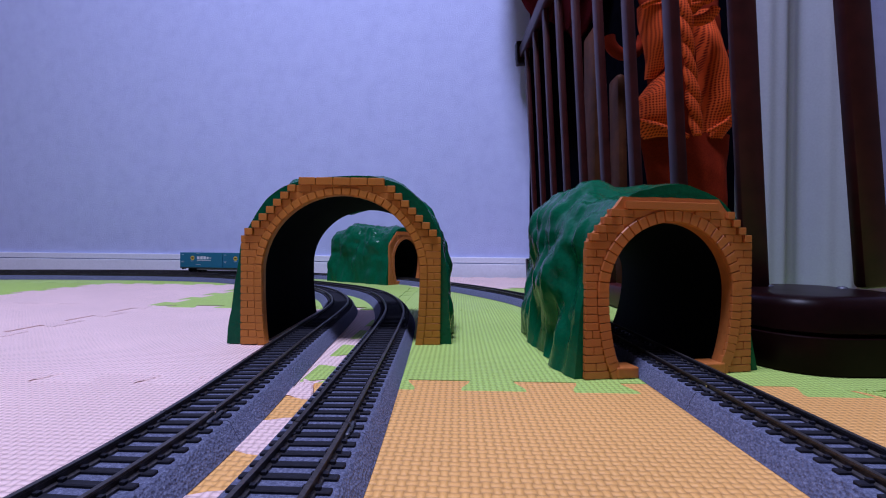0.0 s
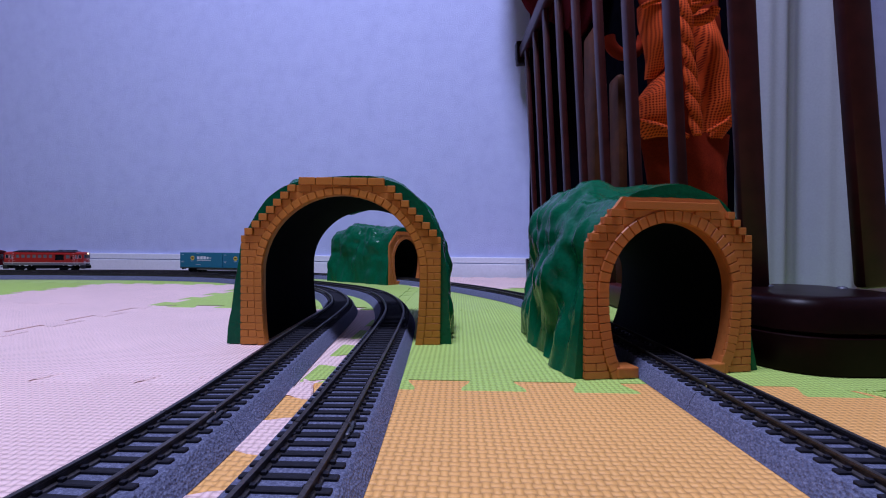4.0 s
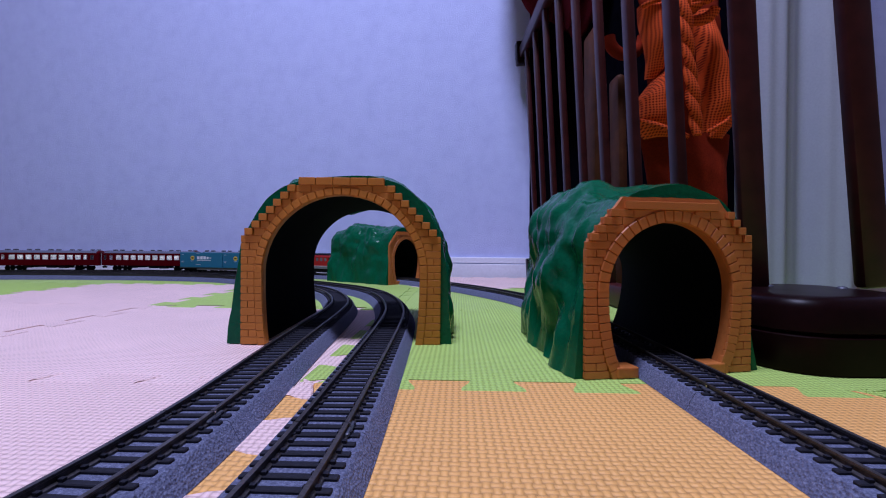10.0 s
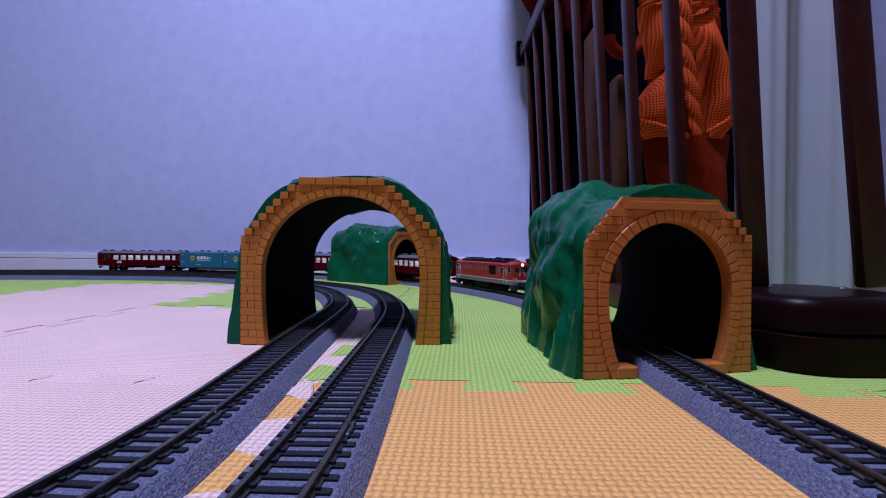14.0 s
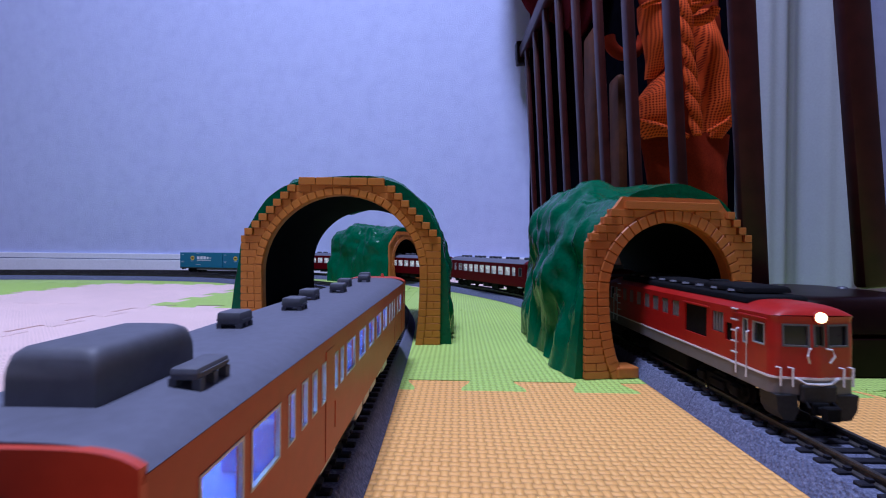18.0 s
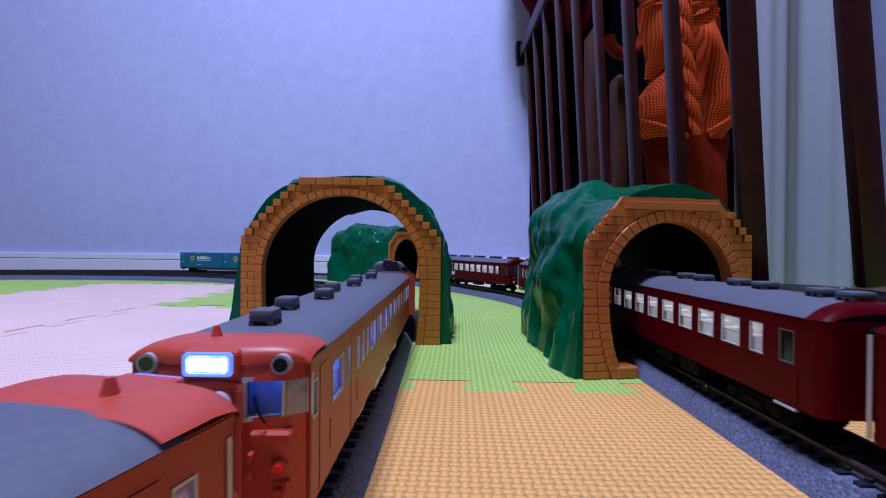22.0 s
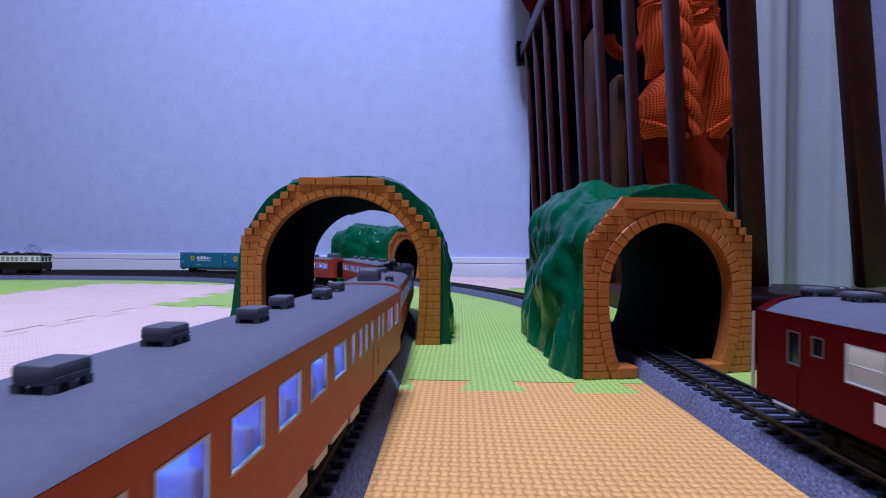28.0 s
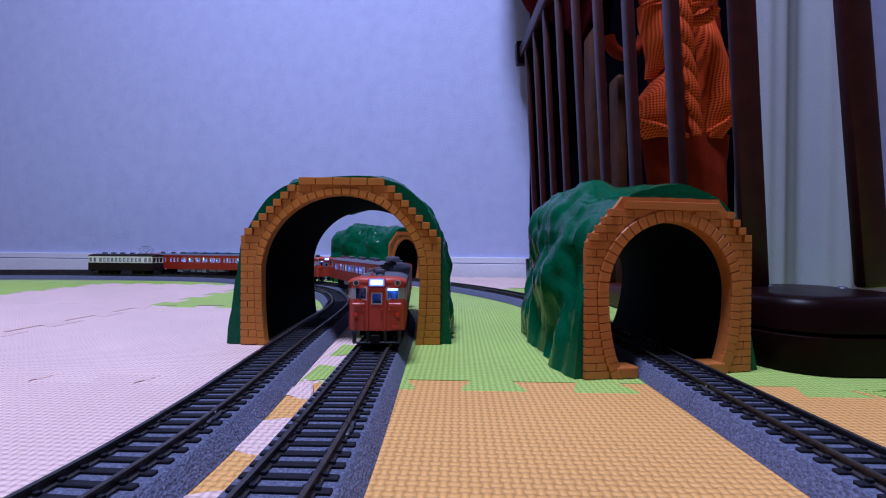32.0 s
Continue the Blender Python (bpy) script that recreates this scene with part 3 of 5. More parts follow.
SINGLE = dict(half=0.0563, r=0.0414, spring=0.0506, base_in=0.0320, shoulder=0.0805, top_half=0.0320, top=0.1085, hill_half=0.0600, hill_top=0.1235, length=0.176,
              ring=0.0074, rise=0.00473, brick="brick_red", toes=True)
tunnel(pose(0.1375, 0.2720, 0, 0, 0, 11.0), "green hill tunnel with a red-brown brick portal over one track", seed=2, bend=0.0365, **SINGLE)
tunnel(pose(-0.0735, 0.937, 0, 0, 0, 54.5), "green hill tunnel with a red-brown brick portal near the wall", seed=3, **SINGLE)

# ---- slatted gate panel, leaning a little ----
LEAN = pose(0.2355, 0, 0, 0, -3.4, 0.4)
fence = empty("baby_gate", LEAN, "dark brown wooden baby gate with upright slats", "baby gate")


def rounded_bar(x0, x1, y0, y1, z0, z1, bev=0.003):
    return box(x0, x1, y0, y1, z0, z1, bev)


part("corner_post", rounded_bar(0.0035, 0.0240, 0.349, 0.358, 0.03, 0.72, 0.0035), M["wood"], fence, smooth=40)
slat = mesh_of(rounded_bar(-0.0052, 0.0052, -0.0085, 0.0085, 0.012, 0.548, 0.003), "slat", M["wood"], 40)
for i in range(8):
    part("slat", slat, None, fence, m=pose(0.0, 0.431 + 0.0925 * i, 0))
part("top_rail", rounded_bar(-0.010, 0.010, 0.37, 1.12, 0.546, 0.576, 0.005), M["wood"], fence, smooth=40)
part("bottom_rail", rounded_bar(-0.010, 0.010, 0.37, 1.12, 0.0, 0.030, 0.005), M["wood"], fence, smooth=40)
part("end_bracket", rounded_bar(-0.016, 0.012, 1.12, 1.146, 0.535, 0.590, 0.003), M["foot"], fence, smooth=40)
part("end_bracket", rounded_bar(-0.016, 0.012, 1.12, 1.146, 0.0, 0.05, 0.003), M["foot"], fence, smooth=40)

heap = empty("hung_garment", pose(0.262, 1.0, 0.575), "dark red garment heaped over the far end of the gate", "garment")


def heaped(centre, size, seed):
    bm = bmesh.new()
    bmesh.ops.create_uvsphere(bm, u_segments=48, v_segments=28, radius=1.0)
    for v in bm.verts:
        d = v.co.normalized()
        f = 1 + 0.13 * noise.noise(d * 2.2 + Vector((seed, 0, 0))) + 0.05 * math.sin(math.atan2(d.y, d.x) * 7 + 3 * d.z + seed)
        v.co = Vector(centre) + Vector((d.x * size[0], d.y * size[1], d.z * size[2])) * f
    return bm


part("garment_body", heaped((0.0, 0.0, 0.33), (0.150, 0.12, 0.33), 2.0), M["dark_red_cloth"], heap, smooth=70)
part("sleeve", heaped((-0.040, -0.02, 0.035), (0.018, 0.05, 0.045), 4.0), M["dark_red_cloth"], heap, smooth=70)

footing = empty("corner_block", pose(0.264, 0.331, 0), "dark brown glossy plastic corner block under the gate posts", "corner block")


def round_rect(hx, hy, r, n=8):
    pts = []
    for cx, cy, a0 in ((hx - r, hy - r, 0), (-hx + r, hy - r, 90), (-hx + r, -hy + r, 180), (hx - r, -hy + r, 270)):
        for i in range(n + 1):
            a = radians(a0 + 90 * i / n)
            pts.append((cx + r * math.cos(a), cy + r * math.sin(a)))
    return pts


def stacked(hx, hy, r, steps):
    return lofted([[(x, y, z) for x, y in round_rect(hx + d, hy + d, max(0.004, r + d))] for z, d in steps])


part("base_cap", stacked(0.056, 0.060, 0.034, [(0.0248, -0.0008), (0.0262, 0.0012), (0.040, 0.0005), (0.0448, -0.002), (0.0470, -0.006), (0.0476, -0.012)]), M["foot"], footing, smooth=40)
part("base_skirt", stacked(0.056, 0.060, 0.034, [(0.0, 0.001), (0.002, 0.0022), (0.0228, 0.0015), (0.0243, -0.0006)]), M["foot"], footing, smooth=40)
for x, y in ((-0.010, 0.022), (0.034, 0.006)):
    b = bmesh.new()
    bmesh.ops.create_uvsphere(b, u_segments=14, v_segments=8, radius=0.004, matrix=Matrix.Translation((x, y, 0.0472)) @ Matrix.Diagonal((1, 1, 0.6, 1)))
    part("screw", b, M["joiner"], footing, smooth=60)
post2 = empty("gate_post", pose(0.3285, 0.345, 0.0475, 0, -5.0, 0), "dark brown wooden upright on the gate foot", "gate post")
part("upright", rounded_bar(-0.0110, 0.0110, -0.006, 0.006, 0.0, 0.66, 0.004), M["wood"], post2, smooth=40)

# ---- behind the gate ----
# box added as a black backdrop where only deep shade shows
cab = empty("dark_cabinet", pose(0.56, 0.90, -0.012), "black box added for the deep shade behind the gate", "cabinet")
part("carcass", box(-0.20, -0.03, -0.24, 0.14, 0, 1.2, 0.004), M["dark"], cab)
part("plinth", box(-0.205, -0.028, -0.242, 0.142, 0.0, 0.05, 0.003), M["dark"], cab)
# black sheet added against the wall to stand in for darkness between the slats
panel = empty("storage_case", pose(0.42, 1.112, -0.012, -2), "flat black sheet added for the darkness behind the gate", "storage case")
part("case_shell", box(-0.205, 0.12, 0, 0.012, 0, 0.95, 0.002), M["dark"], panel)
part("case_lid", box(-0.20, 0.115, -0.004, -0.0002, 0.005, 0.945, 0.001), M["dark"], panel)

board = empty("leaning_board", pose(0.268, 0.80, -0.012, 0, -0.8, 0), "tan wooden board leaning behind the gate", "board")
part("plank", box(-0.009, 0.009, -0.03, 0.03, 0, 0.47, 0.008), M["board"], board, smooth=40)
board2 = empty("leaning_board", pose(0.284, 0.72, -0.012, 0, -1.5, 0), "brown wooden board leaning behind the gate", "board")
part("plank", box(-0.008, 0.008, -0.02, 0.02, 0, 0.36, 0.007), M["board"], board2, smooth=40)


def tube(pts, radius, seg=12):
    rings = []
    n = len(pts)
    for i, p in enumerate(pts):
        a, b = Vector(pts[max(0, i - 1)]), Vector(pts[min(n - 1, i + 1)])
        q = (b - a).to_track_quat("Z", "Y")
        rr = radius(i / (n - 1)) if callable(radius) else radius
        rings.append([tuple(Vector(p) + q @ Vector((rr * math.cos(2 * math.pi * k / seg), rr * math.sin(2 * math.pi * k / seg), 0))) for k in range(seg)])
    return lofted(rings)


def hung_cloth(levels, depth, seed, folds=3.0, amp=0.10, thick=0.0016, nu=44, nv=40):
    """A hanging double sheet: levels are (height, one edge, other edge); it bellies out towards -y by depth."""
    zs, ls, rs = (np.array(v) for v in zip(*levels))
    order = np.argsort(zs)
    rings = []
    for j in range(nv + 1):
        z = zs.min() + (zs.max() - zs.min()) * j / nv
        a, b = np.interp(z, zs[order], ls[order]), np.interp(z, zs[order], rs[order])
        front, back = [], []
        for i in range(nu + 1):
            u = i / nu
            x = a + (b - a) * (0.5 - 0.5 * math.cos(math.pi * u))
            c = 2 * (x - a) / max(1e-6, b - a) - 1
            belly = depth * math.sqrt(max(0.0, 1 - c * c)) * (0.35 + 0.65 * math.sin(math.pi * (0.12 + 0.80 * (1 - j / nv))))
            crease = amp * depth * (math.sin(folds * math.pi * u + 5 * (z - zs.min()) / 0.1 + seed) + 1.2 * noise.noise(Vector((x * 60 + seed, z * 45, seed))))
            y = -belly - crease
            front.append((x, y, z))
            back.append((x, y + thick, z))
        rings.append(front + back[::-1])
    return lofted(rings)


bag = empty("mesh_bag", pose(0.2925, 0.585, -0.0129), "orange mesh fabric bag tied up behind the gate slats", "mesh bag")
bag.scale = (1.17, 1.17, 1.17)
part("bag_panel", hung_cloth([(0.342, -0.037, 0.002), (0.300, -0.032, -0.002), (0.278, -0.029, -0.006), (0.262, -0.029, -0.019)], 0.020, 1.3, 2.2, 0.16), M["mesh_fabric"], bag, "folded orange mesh flap", smooth=70)
part("hem", tube([(-0.037 + 0.0039 * i, -0.010 - 0.0012 * math.sin(i * 0.9) - 0.010 * math.sin(math.pi * i / 10), 0.338 + 0.0008 * i) for i in range(11)], 0.0026), M["mesh_fabric"], bag, smooth=60)
part("bag_pouch", hung_cloth([(0.276, -0.006, 0.004), (0.258, -0.024, 0.006), (0.238, -0.039, 0.007), (0.216, -0.0415, 0.007), (0.206, -0.038, 0.007), (0.196, -0.028, 0.007)], 0.034, 0.4, 1.4, 0.06), M["mesh_fabric"], bag, "bellied orange mesh pouch", smooth=70)
part("hem", tube([(-0.0415 + 0.0048 * i, -0.016 - 0.018 * math.sin(math.pi * i / 11), 0.2125 - 0.017 * math.sin(math.pi / 2 * min(1, i / 9)) + 0.0006 * (i % 2)) for i in range(11)], lambda u: 0.0029 + 0.0005 * math.sin(u * 40)), M["mesh_fabric"], bag, smooth=60)
part("bag_panel", hung_cloth([(0.335, 0.020, 0.040), (0.300, 0.026, 0.052), (0.262, 0.031, 0.060), (0.232, 0.033, 0.064), (0.212, 0.033, 0.065), (0.196, 0.035, 0.054)], 0.026, 2.2, 1.6, 0.08), M["mesh_fabric"], bag, "hanging orange mesh panel", smooth=70)
part("hem", tube([(0.056 + 0.0095 * math.sin(math.pi * i / 16 * 1.15) - 0.0022 * max(0, i - 8), -0.013 - 0.002 * max(0, i - 7) * (16 - i) / 8, 0.292 - 0.0066 * i + 0.0040 * max(0, i - 12)) for i in range(17)], lambda u: 0.0023 + 0.0003 * math.sin(u * 60)), M["mesh_fabric"], bag, smooth=60)
for ph in (0.0, math.pi):  # two strands twisted about each other
    part("twisted_strap", tube([(-0.008 + 0.0155 * (i / 40) ** 1.1 + 0.0022 * math.cos(i * 0.42 + ph), -0.040 + 0.0022 * math.sin(i * 0.42 + ph), 0.328 - 0.0034 * i) for i in range(41)], lambda u: 0.0047 + 0.0006 * math.sin(u * 11)), M["mesh_fabric"], bag, "twisted orange mesh strap", smooth=60)
for i in range(4):  # the knot at the top
    part("knot", tube([(0.008 + (0.019 - 0.002 * i) * math.cos(a / 9 * 3.6 + i * 1.3), -0.036 + 0.005 * math.sin(a / 9 * 3.0 + i), 0.324 + 0.006 * i - 0.012 * math.sin(a / 9 * 3.6)) for a in range(10)], lambda u: 0.0050 + 0.0012 * math.sin(u * 7)), M["mesh_fabric"], bag, "loose knot of orange mesh", smooth=60)
part("lining", hung_cloth([(0.372, -0.036, 0.060), (0.300, -0.020, 0.062), (0.200, -0.020, 0.066)], 0.006, 6.1, 3.0, 0.5), M["orange_cloth"], bag, "plain dark orange inner cloth", smooth=70, m=pose(0, 0.012, 0))
sack = empty("orange_sack", pose(0.2925, 0.590, -0.012), "plain orange cloth sack standing behind the gate", "cloth sack")
part("sack_body", hung_cloth([(0.236, -0.036, 0.078), (0.160, -0.026, 0.074), (0.080, -0.020, 0.072), (0.0, -0.018, 0.072)], 0.030, 5.5, 3.0, 0.07), M["orange_cloth"], sack, smooth=70)
hook = empty("fabric_loop", pose(0.272, 0.68, 0.375), "orange fabric loop hung behind the gate", "fabric loop")
part("loop", tube([(0.026 * math.cos(a / 10 * 3.1), 0.0, 0.02 - 0.028 * math.sin(a / 10 * 3.1)) for a in range(11)], 0.009), M["orange_cloth"], hook, smooth=60)


def curtain():
    rings = []
    for i in range(181):
        u = i / 180
        x = 0.396 + u * 0.164
        y = 0.60 + 0.016 * math.sin(u * 11.5 + 2.2) + 0.003 * math.sin(u * 37)
        rings.append([(x, y, -0.010), (x, y, 1.6), (x, y + 0.003, 1.6), (x, y + 0.003, -0.010)])
    return lofted(rings)


tagged(part("white_curtain", curtain(), M["curtain"], smooth=60), "plain white curtain in soft upright folds beyond the gate", "curtain")


# ---- trains: local x forward, z from the rail top ----
HW = 0.0186  # half width of the vehicle being built


def bogie_mesh():
    bm = bmesh.new()
    for s in (-1, 1):
        add_box(bm, -0.0165, 0.0165, s * 0.0105 - 0.0014, s * 0.0105 + 0.0014, 0.0035, 0.0078, 0.0004)
        for x in (-0.0125, 0.0125):
            add_box(bm, x - 0.003, x + 0.003, s * 0.0118 - 0.0016, s * 0.0118 + 0.0016, 0.0028, 0.0072, 0.0006)
        add_box(bm, -0.0055, 0.0055, s * 0.0118 - 0.0012, s * 0.0118 + 0.0012, 0.0022, 0.0062, 0.0006)
    add_box(bm, -0.004, 0.004, -0.011, 0.011, 0.004, 0.009)
    return mesh_of(bm, "bogie", M["black"])


def wheel_mesh():
    bm = bmesh.new()
    for s in (-1, 1):
        add_cyl(bm, (0, s * 0.0080, 0), (0, s * 0.0098, 0), 0.0052, seg=20)
        add_cyl(bm, (0, s * 0.0074, 0), (0, s * 0.0080, 0), 0.0062, seg=20)
    add_cyl(bm, (0, -0.009, 0), (0, 0.009, 0), 0.0010, seg=8)
    return mesh_of(bm, "wheelset", M["black"])


BOGIE, WHEEL = bogie_mesh(), wheel_mesh()
COUPLER = mesh_of(add_box(box(0, 0.008, -0.0016, 0.0016, 0.006, 0.0085, 0.0004), 0.006, 0.0085, -0.0028, 0.0028, 0.0048, 0.0098, 0.0005), "coupler", M["black"])


def running_gear(th, L, inset=0.042):
    for s in (-1, 1):
        b = part("bogie", BOGIE, None, th, m=pose(s * (L / 2 - inset), 0, 0))
        for x in (-0.0125, 0.0125):
            part("wheelset", WHEEL, None, b, m=pose(x, 0, 0.0052))
        part("coupler", COUPLER, None, th, m=pose(s * (L / 2 - 0.002), 0, 0, 0, 0, 0 if s > 0 else 180))


def roof_bm(L, w, z0, z1, seg=20, ends=0.006, power=2.8, square=False):
    """A cambered roof with eased ends."""
    rings = []
    xs = [-L / 2, -L / 2 + ends * 0.3, -L / 2 + ends, L / 2 - ends, L / 2 - ends * 0.3, L / 2]
    ks = [0.93, 0.99, 1.0, 1.0, 0.99, 0.93] if square else [0.72, 0.90, 1.0, 1.0, 0.90, 0.72]
    for x, k in zip(xs, ks):
        r = []
        for i in range(seg + 1):
            c = math.sin(math.pi * (i / seg - 0.5))
            r.append((x, c * w, z0 + (z1 - z0) * (1 - abs(c) ** power) * k))
        r += [(x, w - 0.001, z0 - 0.001), (x, -w + 0.001, z0 - 0.001)]
        rings.append(r)
    return lofted(rings)


def side(th, L, holes, z0, z1, material, x0=None, x1=None, label=""):
    a, b = (-L / 2 if x0 is None else x0), (L / 2 if x1 is None else x1)
    for s in (-1, 1):
        bm = pierced(bmesh.new(), a, b, z0, z1, holes, 0.0011, lambda u, v, w, s=s: (u, s * (HW - w), v))
        part("body_side", bm, material, th, label)


def panes(th, holes, name="window_pane", inset=0.0007, material="glass", frame=None, sides=(-1, 1)):
    for s in sides:
        for a, b, c, d in holes:
            p = part(name, box(a - 0.0002, b + 0.0002, min(s * (HW - inset), s * (HW - inset - 0.0003)), max(s * (HW - inset), s * (HW - inset - 0.0003)), c - 0.0002, d + 0.0002), M[material], th)
            if frame:
                bm = bmesh.new()
                t = 0.00045
                y0, y1 = sorted((s * (HW + 0.00015), s * (HW - 0.0006)))
                add_box(bm, a, b, y0, y1, c, c + t)
                add_box(bm, a, b, y0, y1, d - t, d)
                add_box(bm, a, a + t, y0, y1, c + t, d - t)
                add_box(bm, b - t, b, y0, y1, c + t, d - t)
                part("window_frame", bm, M[frame], p)


VENT = {}


def vent_mesh(kind):
    if kind not in VENT:
        a, b, h = {"box": (0.0034, 0.0030, 0.0035), "small": (0.0036, 0.0040, 0.0026), "duct": (0.0046, 0.0022, 0.0024)}[kind]
        bm = box(-a, a, -b, b, 0.0014, h + 0.001, 0.0008)
        add_box(bm, -a * 0.8, a * 0.8, -b - 0.0002, b + 0.0002, 0.0022, 0.0026)
        for x in (-a * 0.78, 0, a * 0.78):
            for y in (-b * 0.78, b * 0.78):
                add_box(bm, x - 0.0006, x + 0.0006, y - 0.0006, y + 0.0006, -0.0012, 0.0017)
        VENT[kind] = mesh_of(bm, "roof_vent", M["vent"], 40)
    return VENT[kind]


def under_boxes(th, L, rnd, light=0.35):
    x = -L / 2 + 0.068
    while x < L / 2 - 0.075:
        w = rnd.uniform(0.008, 0.022)
        s = rnd.choice((-1, 1))
        h = rnd.uniform(0.003, 0.0065)
        for s in (-1, 1):
            part("underfloor_box", box(x, x + w, min(s * 0.006, s * 0.0164), max(s * 0.006, s * 0.0164), 0.0105 - h, 0.0108, 0.0005), M["silver" if rnd.random() < light else "black"], th)
        x += w + rnd.uniform(0.003, 0.010)


def end_wall(th, x, z0, zt, crown, power, roof_over=0.0):
    """A flat end that follows the roof's section, with bellows and small steps."""
    s = 1 if x > 0 else -1
    rings = []
    for dx in (0.0, -0.0012):
        r = [(x + s * dx, -HW, z0)]
        for i in range(21):
            c = math.sin(math.pi * (i / 20 - 0.5))
            r.append((x + s * dx, c * (HW + 0.0001), zt + roof_over + (crown - zt) * (1 - abs(c) ** power)))
        rings.append(r + [(x + s * dx, HW, z0)])
    part("end_wall", lofted(rings), M["dmu_face"], th)
    g0, g1 = sorted((x, x + s * 0.004))
    part("gangway", box(g0, g1, -0.0068, 0.0068, z0 + 0.001, z0 + 0.0285, 0.0026), M["black"], th, "dark rubber gangway bellows", smooth=40)
    p0, p1 = sorted((x, x + s * 0.0020))
    for y, z in ((-0.0086, 0.0250), (-0.0108, 0.0205), (-0.0090, 0.0160), (-0.0108, 0.0115), (0.0098, 0.0225), (0.0098, 0.0150)):
        part("end_step", box(p0, p1, y - 0.0008, y + 0.0008, z0 + z - 0.0008, z0 + z + 0.0008, 0.0003), M["dmu_face"], th)


DL = 0.2560  # railcar length


def railcar(kind, label):
    """Orange-red diesel railcar; 'cab' has its driver's face at the rear, 'tank' has it in front and a large roof tank at the rear."""
    global HW
    HW = 0.0180
    th = empty("railcar", pose(0, 0, 0), label, "railcar", "cars of the orange diesel train")
    L = DL
    zt, Z0, Z1 = 0.0426, 0.0262, 0.0362
    holes = []
    f = 1 if kind == "tank" else -1  # the way that the driver's end looks
    if kind == "tank":
        ends = ((0.1110, 0.0118), (0.0967, 0.0118), (0.0850, 0.0038), (0.0774, 0.0038), (0.0705, 0.0038), (0.0632, 0.0038), (0.0517, 0.0038), (0.0452, 0.0038))
    else:
        ends = ((0.1210, 0.0090), (0.1045, 0.0118), (0.0895, 0.0036), (0.0810, 0.0036), (0.0695, 0.0036), (0.0606, 0.0036), (0.0528, 0.0036), (0.0437, 0.0036))
    for x, w in ends:
        holes.append((-f * x - w / 2, -f * x + w / 2, Z0, Z1))
    for x, w, c, d in ((0.1165, 0.0038, 0.0285, 0.0366), (0.0960, 0.0118, Z0, Z1), (0.0834, 0.0036, Z0, Z1), (0.0696, 0.0036, Z0, Z1), (0.0609, 0.0036, Z0, Z1), (0.0524, 0.0036, Z0, Z1)):
        holes.append((f * x - w / 2, f * x + w / 2, c, d))
    for i in range(5):
        x = (0.0365 if kind == "tank" else 0.0300) - 0.0176 * i
        holes.append((x - 0.0059, x + 0.0059, Z0, Z1))
    setback = 0.003 if kind == "tank" else 0.008
    reach = 0.005 if kind == "cab" else 0.0  # the plain end stands further out
    plain, cabx = -f * (L / 2 - 0.001 + reach), f * (L / 2 - setback)
    lo, hi = sorted((plain, cabx))
    side(th, L, holes, 0.0105, zt - 0.0009, M["dmu"], lo, hi)
    panes(th, holes, frame="silver")
    # doors: shallow raised seams beside the windows
    for s in (-1, 1):
        for x in (-f * (0.0575 if kind == "tank" else 0.0757), f * 0.0765, f * 0.1090):
            y0, y1 = sorted((s * HW, s * (HW + 0.00016)))
            d = part("door", box(x - 0.0040, x + 0.0040, y0, y1, 0.011, 0.0385, 0.00005), M["dmu"], th)
            part("grab_rail", box(x + 0.0046, x + 0.0049, *sorted((s * HW, s * (HW + 0.0003))), 0.0165, 0.0235), M["dmu_face"], th)
    part("roof", roof_bm(L - 0.010 - setback + reach, HW + 0.0003, zt - 0.0010, 0.0447, ends=0.002, power=4.6, square=True), M["roof"], th, smooth=50, m=pose(-f * (0.0036 + setback / 2 + reach / 2), 0, 0))
    part("eave_band", box(lo, hi, -HW - 0.0002, HW + 0.0002, zt - 0.0020, zt - 0.0012), M["dmu"], th)
    part("floor_plate", box(lo + 0.002, hi - 0.002, -HW + 0.0015, HW - 0.0015, 0.0108, 0.0125), M["black"], th)
    part("inner_floor", box(lo + (0.003 if f > 0 else 0.018), hi - (0.018 if f > 0 else 0.003), -HW + 0.002, HW - 0.002, 0.0190, 0.0200), M["seat"], th)
    for i in range(11):
        x = -0.085 + i * 0.0165
        for s in (-1, 1):
            part("seat", box(x, x + 0.0030, s * 0.010 - 0.006, s * 0.010 + 0.006, 0.02, 0.0300, 0.0008), M["seat"], th)
    part("led_strip", box(lo + (0.005 if f > 0 else 0.018), hi - (0.018 if f > 0 else 0.005), -0.003, 0.003, 0.0382, 0.0392), M["led"], th, "glowing cool white light strip")
    vents = [0.095, 0.066, 0.0398, 0.0137, -0.0135, -0.0415, -0.070, -0.097] if kind == "cab" else [0.103, 0.0795, 0.0510, 0.0225, -0.0045, -0.0315, -0.062]
    for k, x in enumerate(vents):  # staggered about the ridge
        part("roof_vent", vent_mesh("box"), None, th, m=pose(x, 0.0042 if k % 2 == 0 else 0.0002, 0.0442))
    if kind == "tank":
        rings = []
        for x, k in ((-0.1175, 0.80), (-0.1170, 0.94), (-0.1158, 1.0), (-0.0995, 1.0), (-0.0978, 0.93), (-0.0970, 0.75)):
            r = [(x, -math.copysign(abs(math.cos(a)) ** 0.28, math.cos(a)) * 0.0058 * (0.94 + 0.06 * k), 0.0440 + 0.0080 * k * max(0.0, math.sin(a)) ** 0.32) for a in [math.pi * i / 16 for i in range(17)]]
            rings.append(r)
        part("roof_tank", lofted(rings), M["vent"], th, "large grey roof tank", smooth=50)
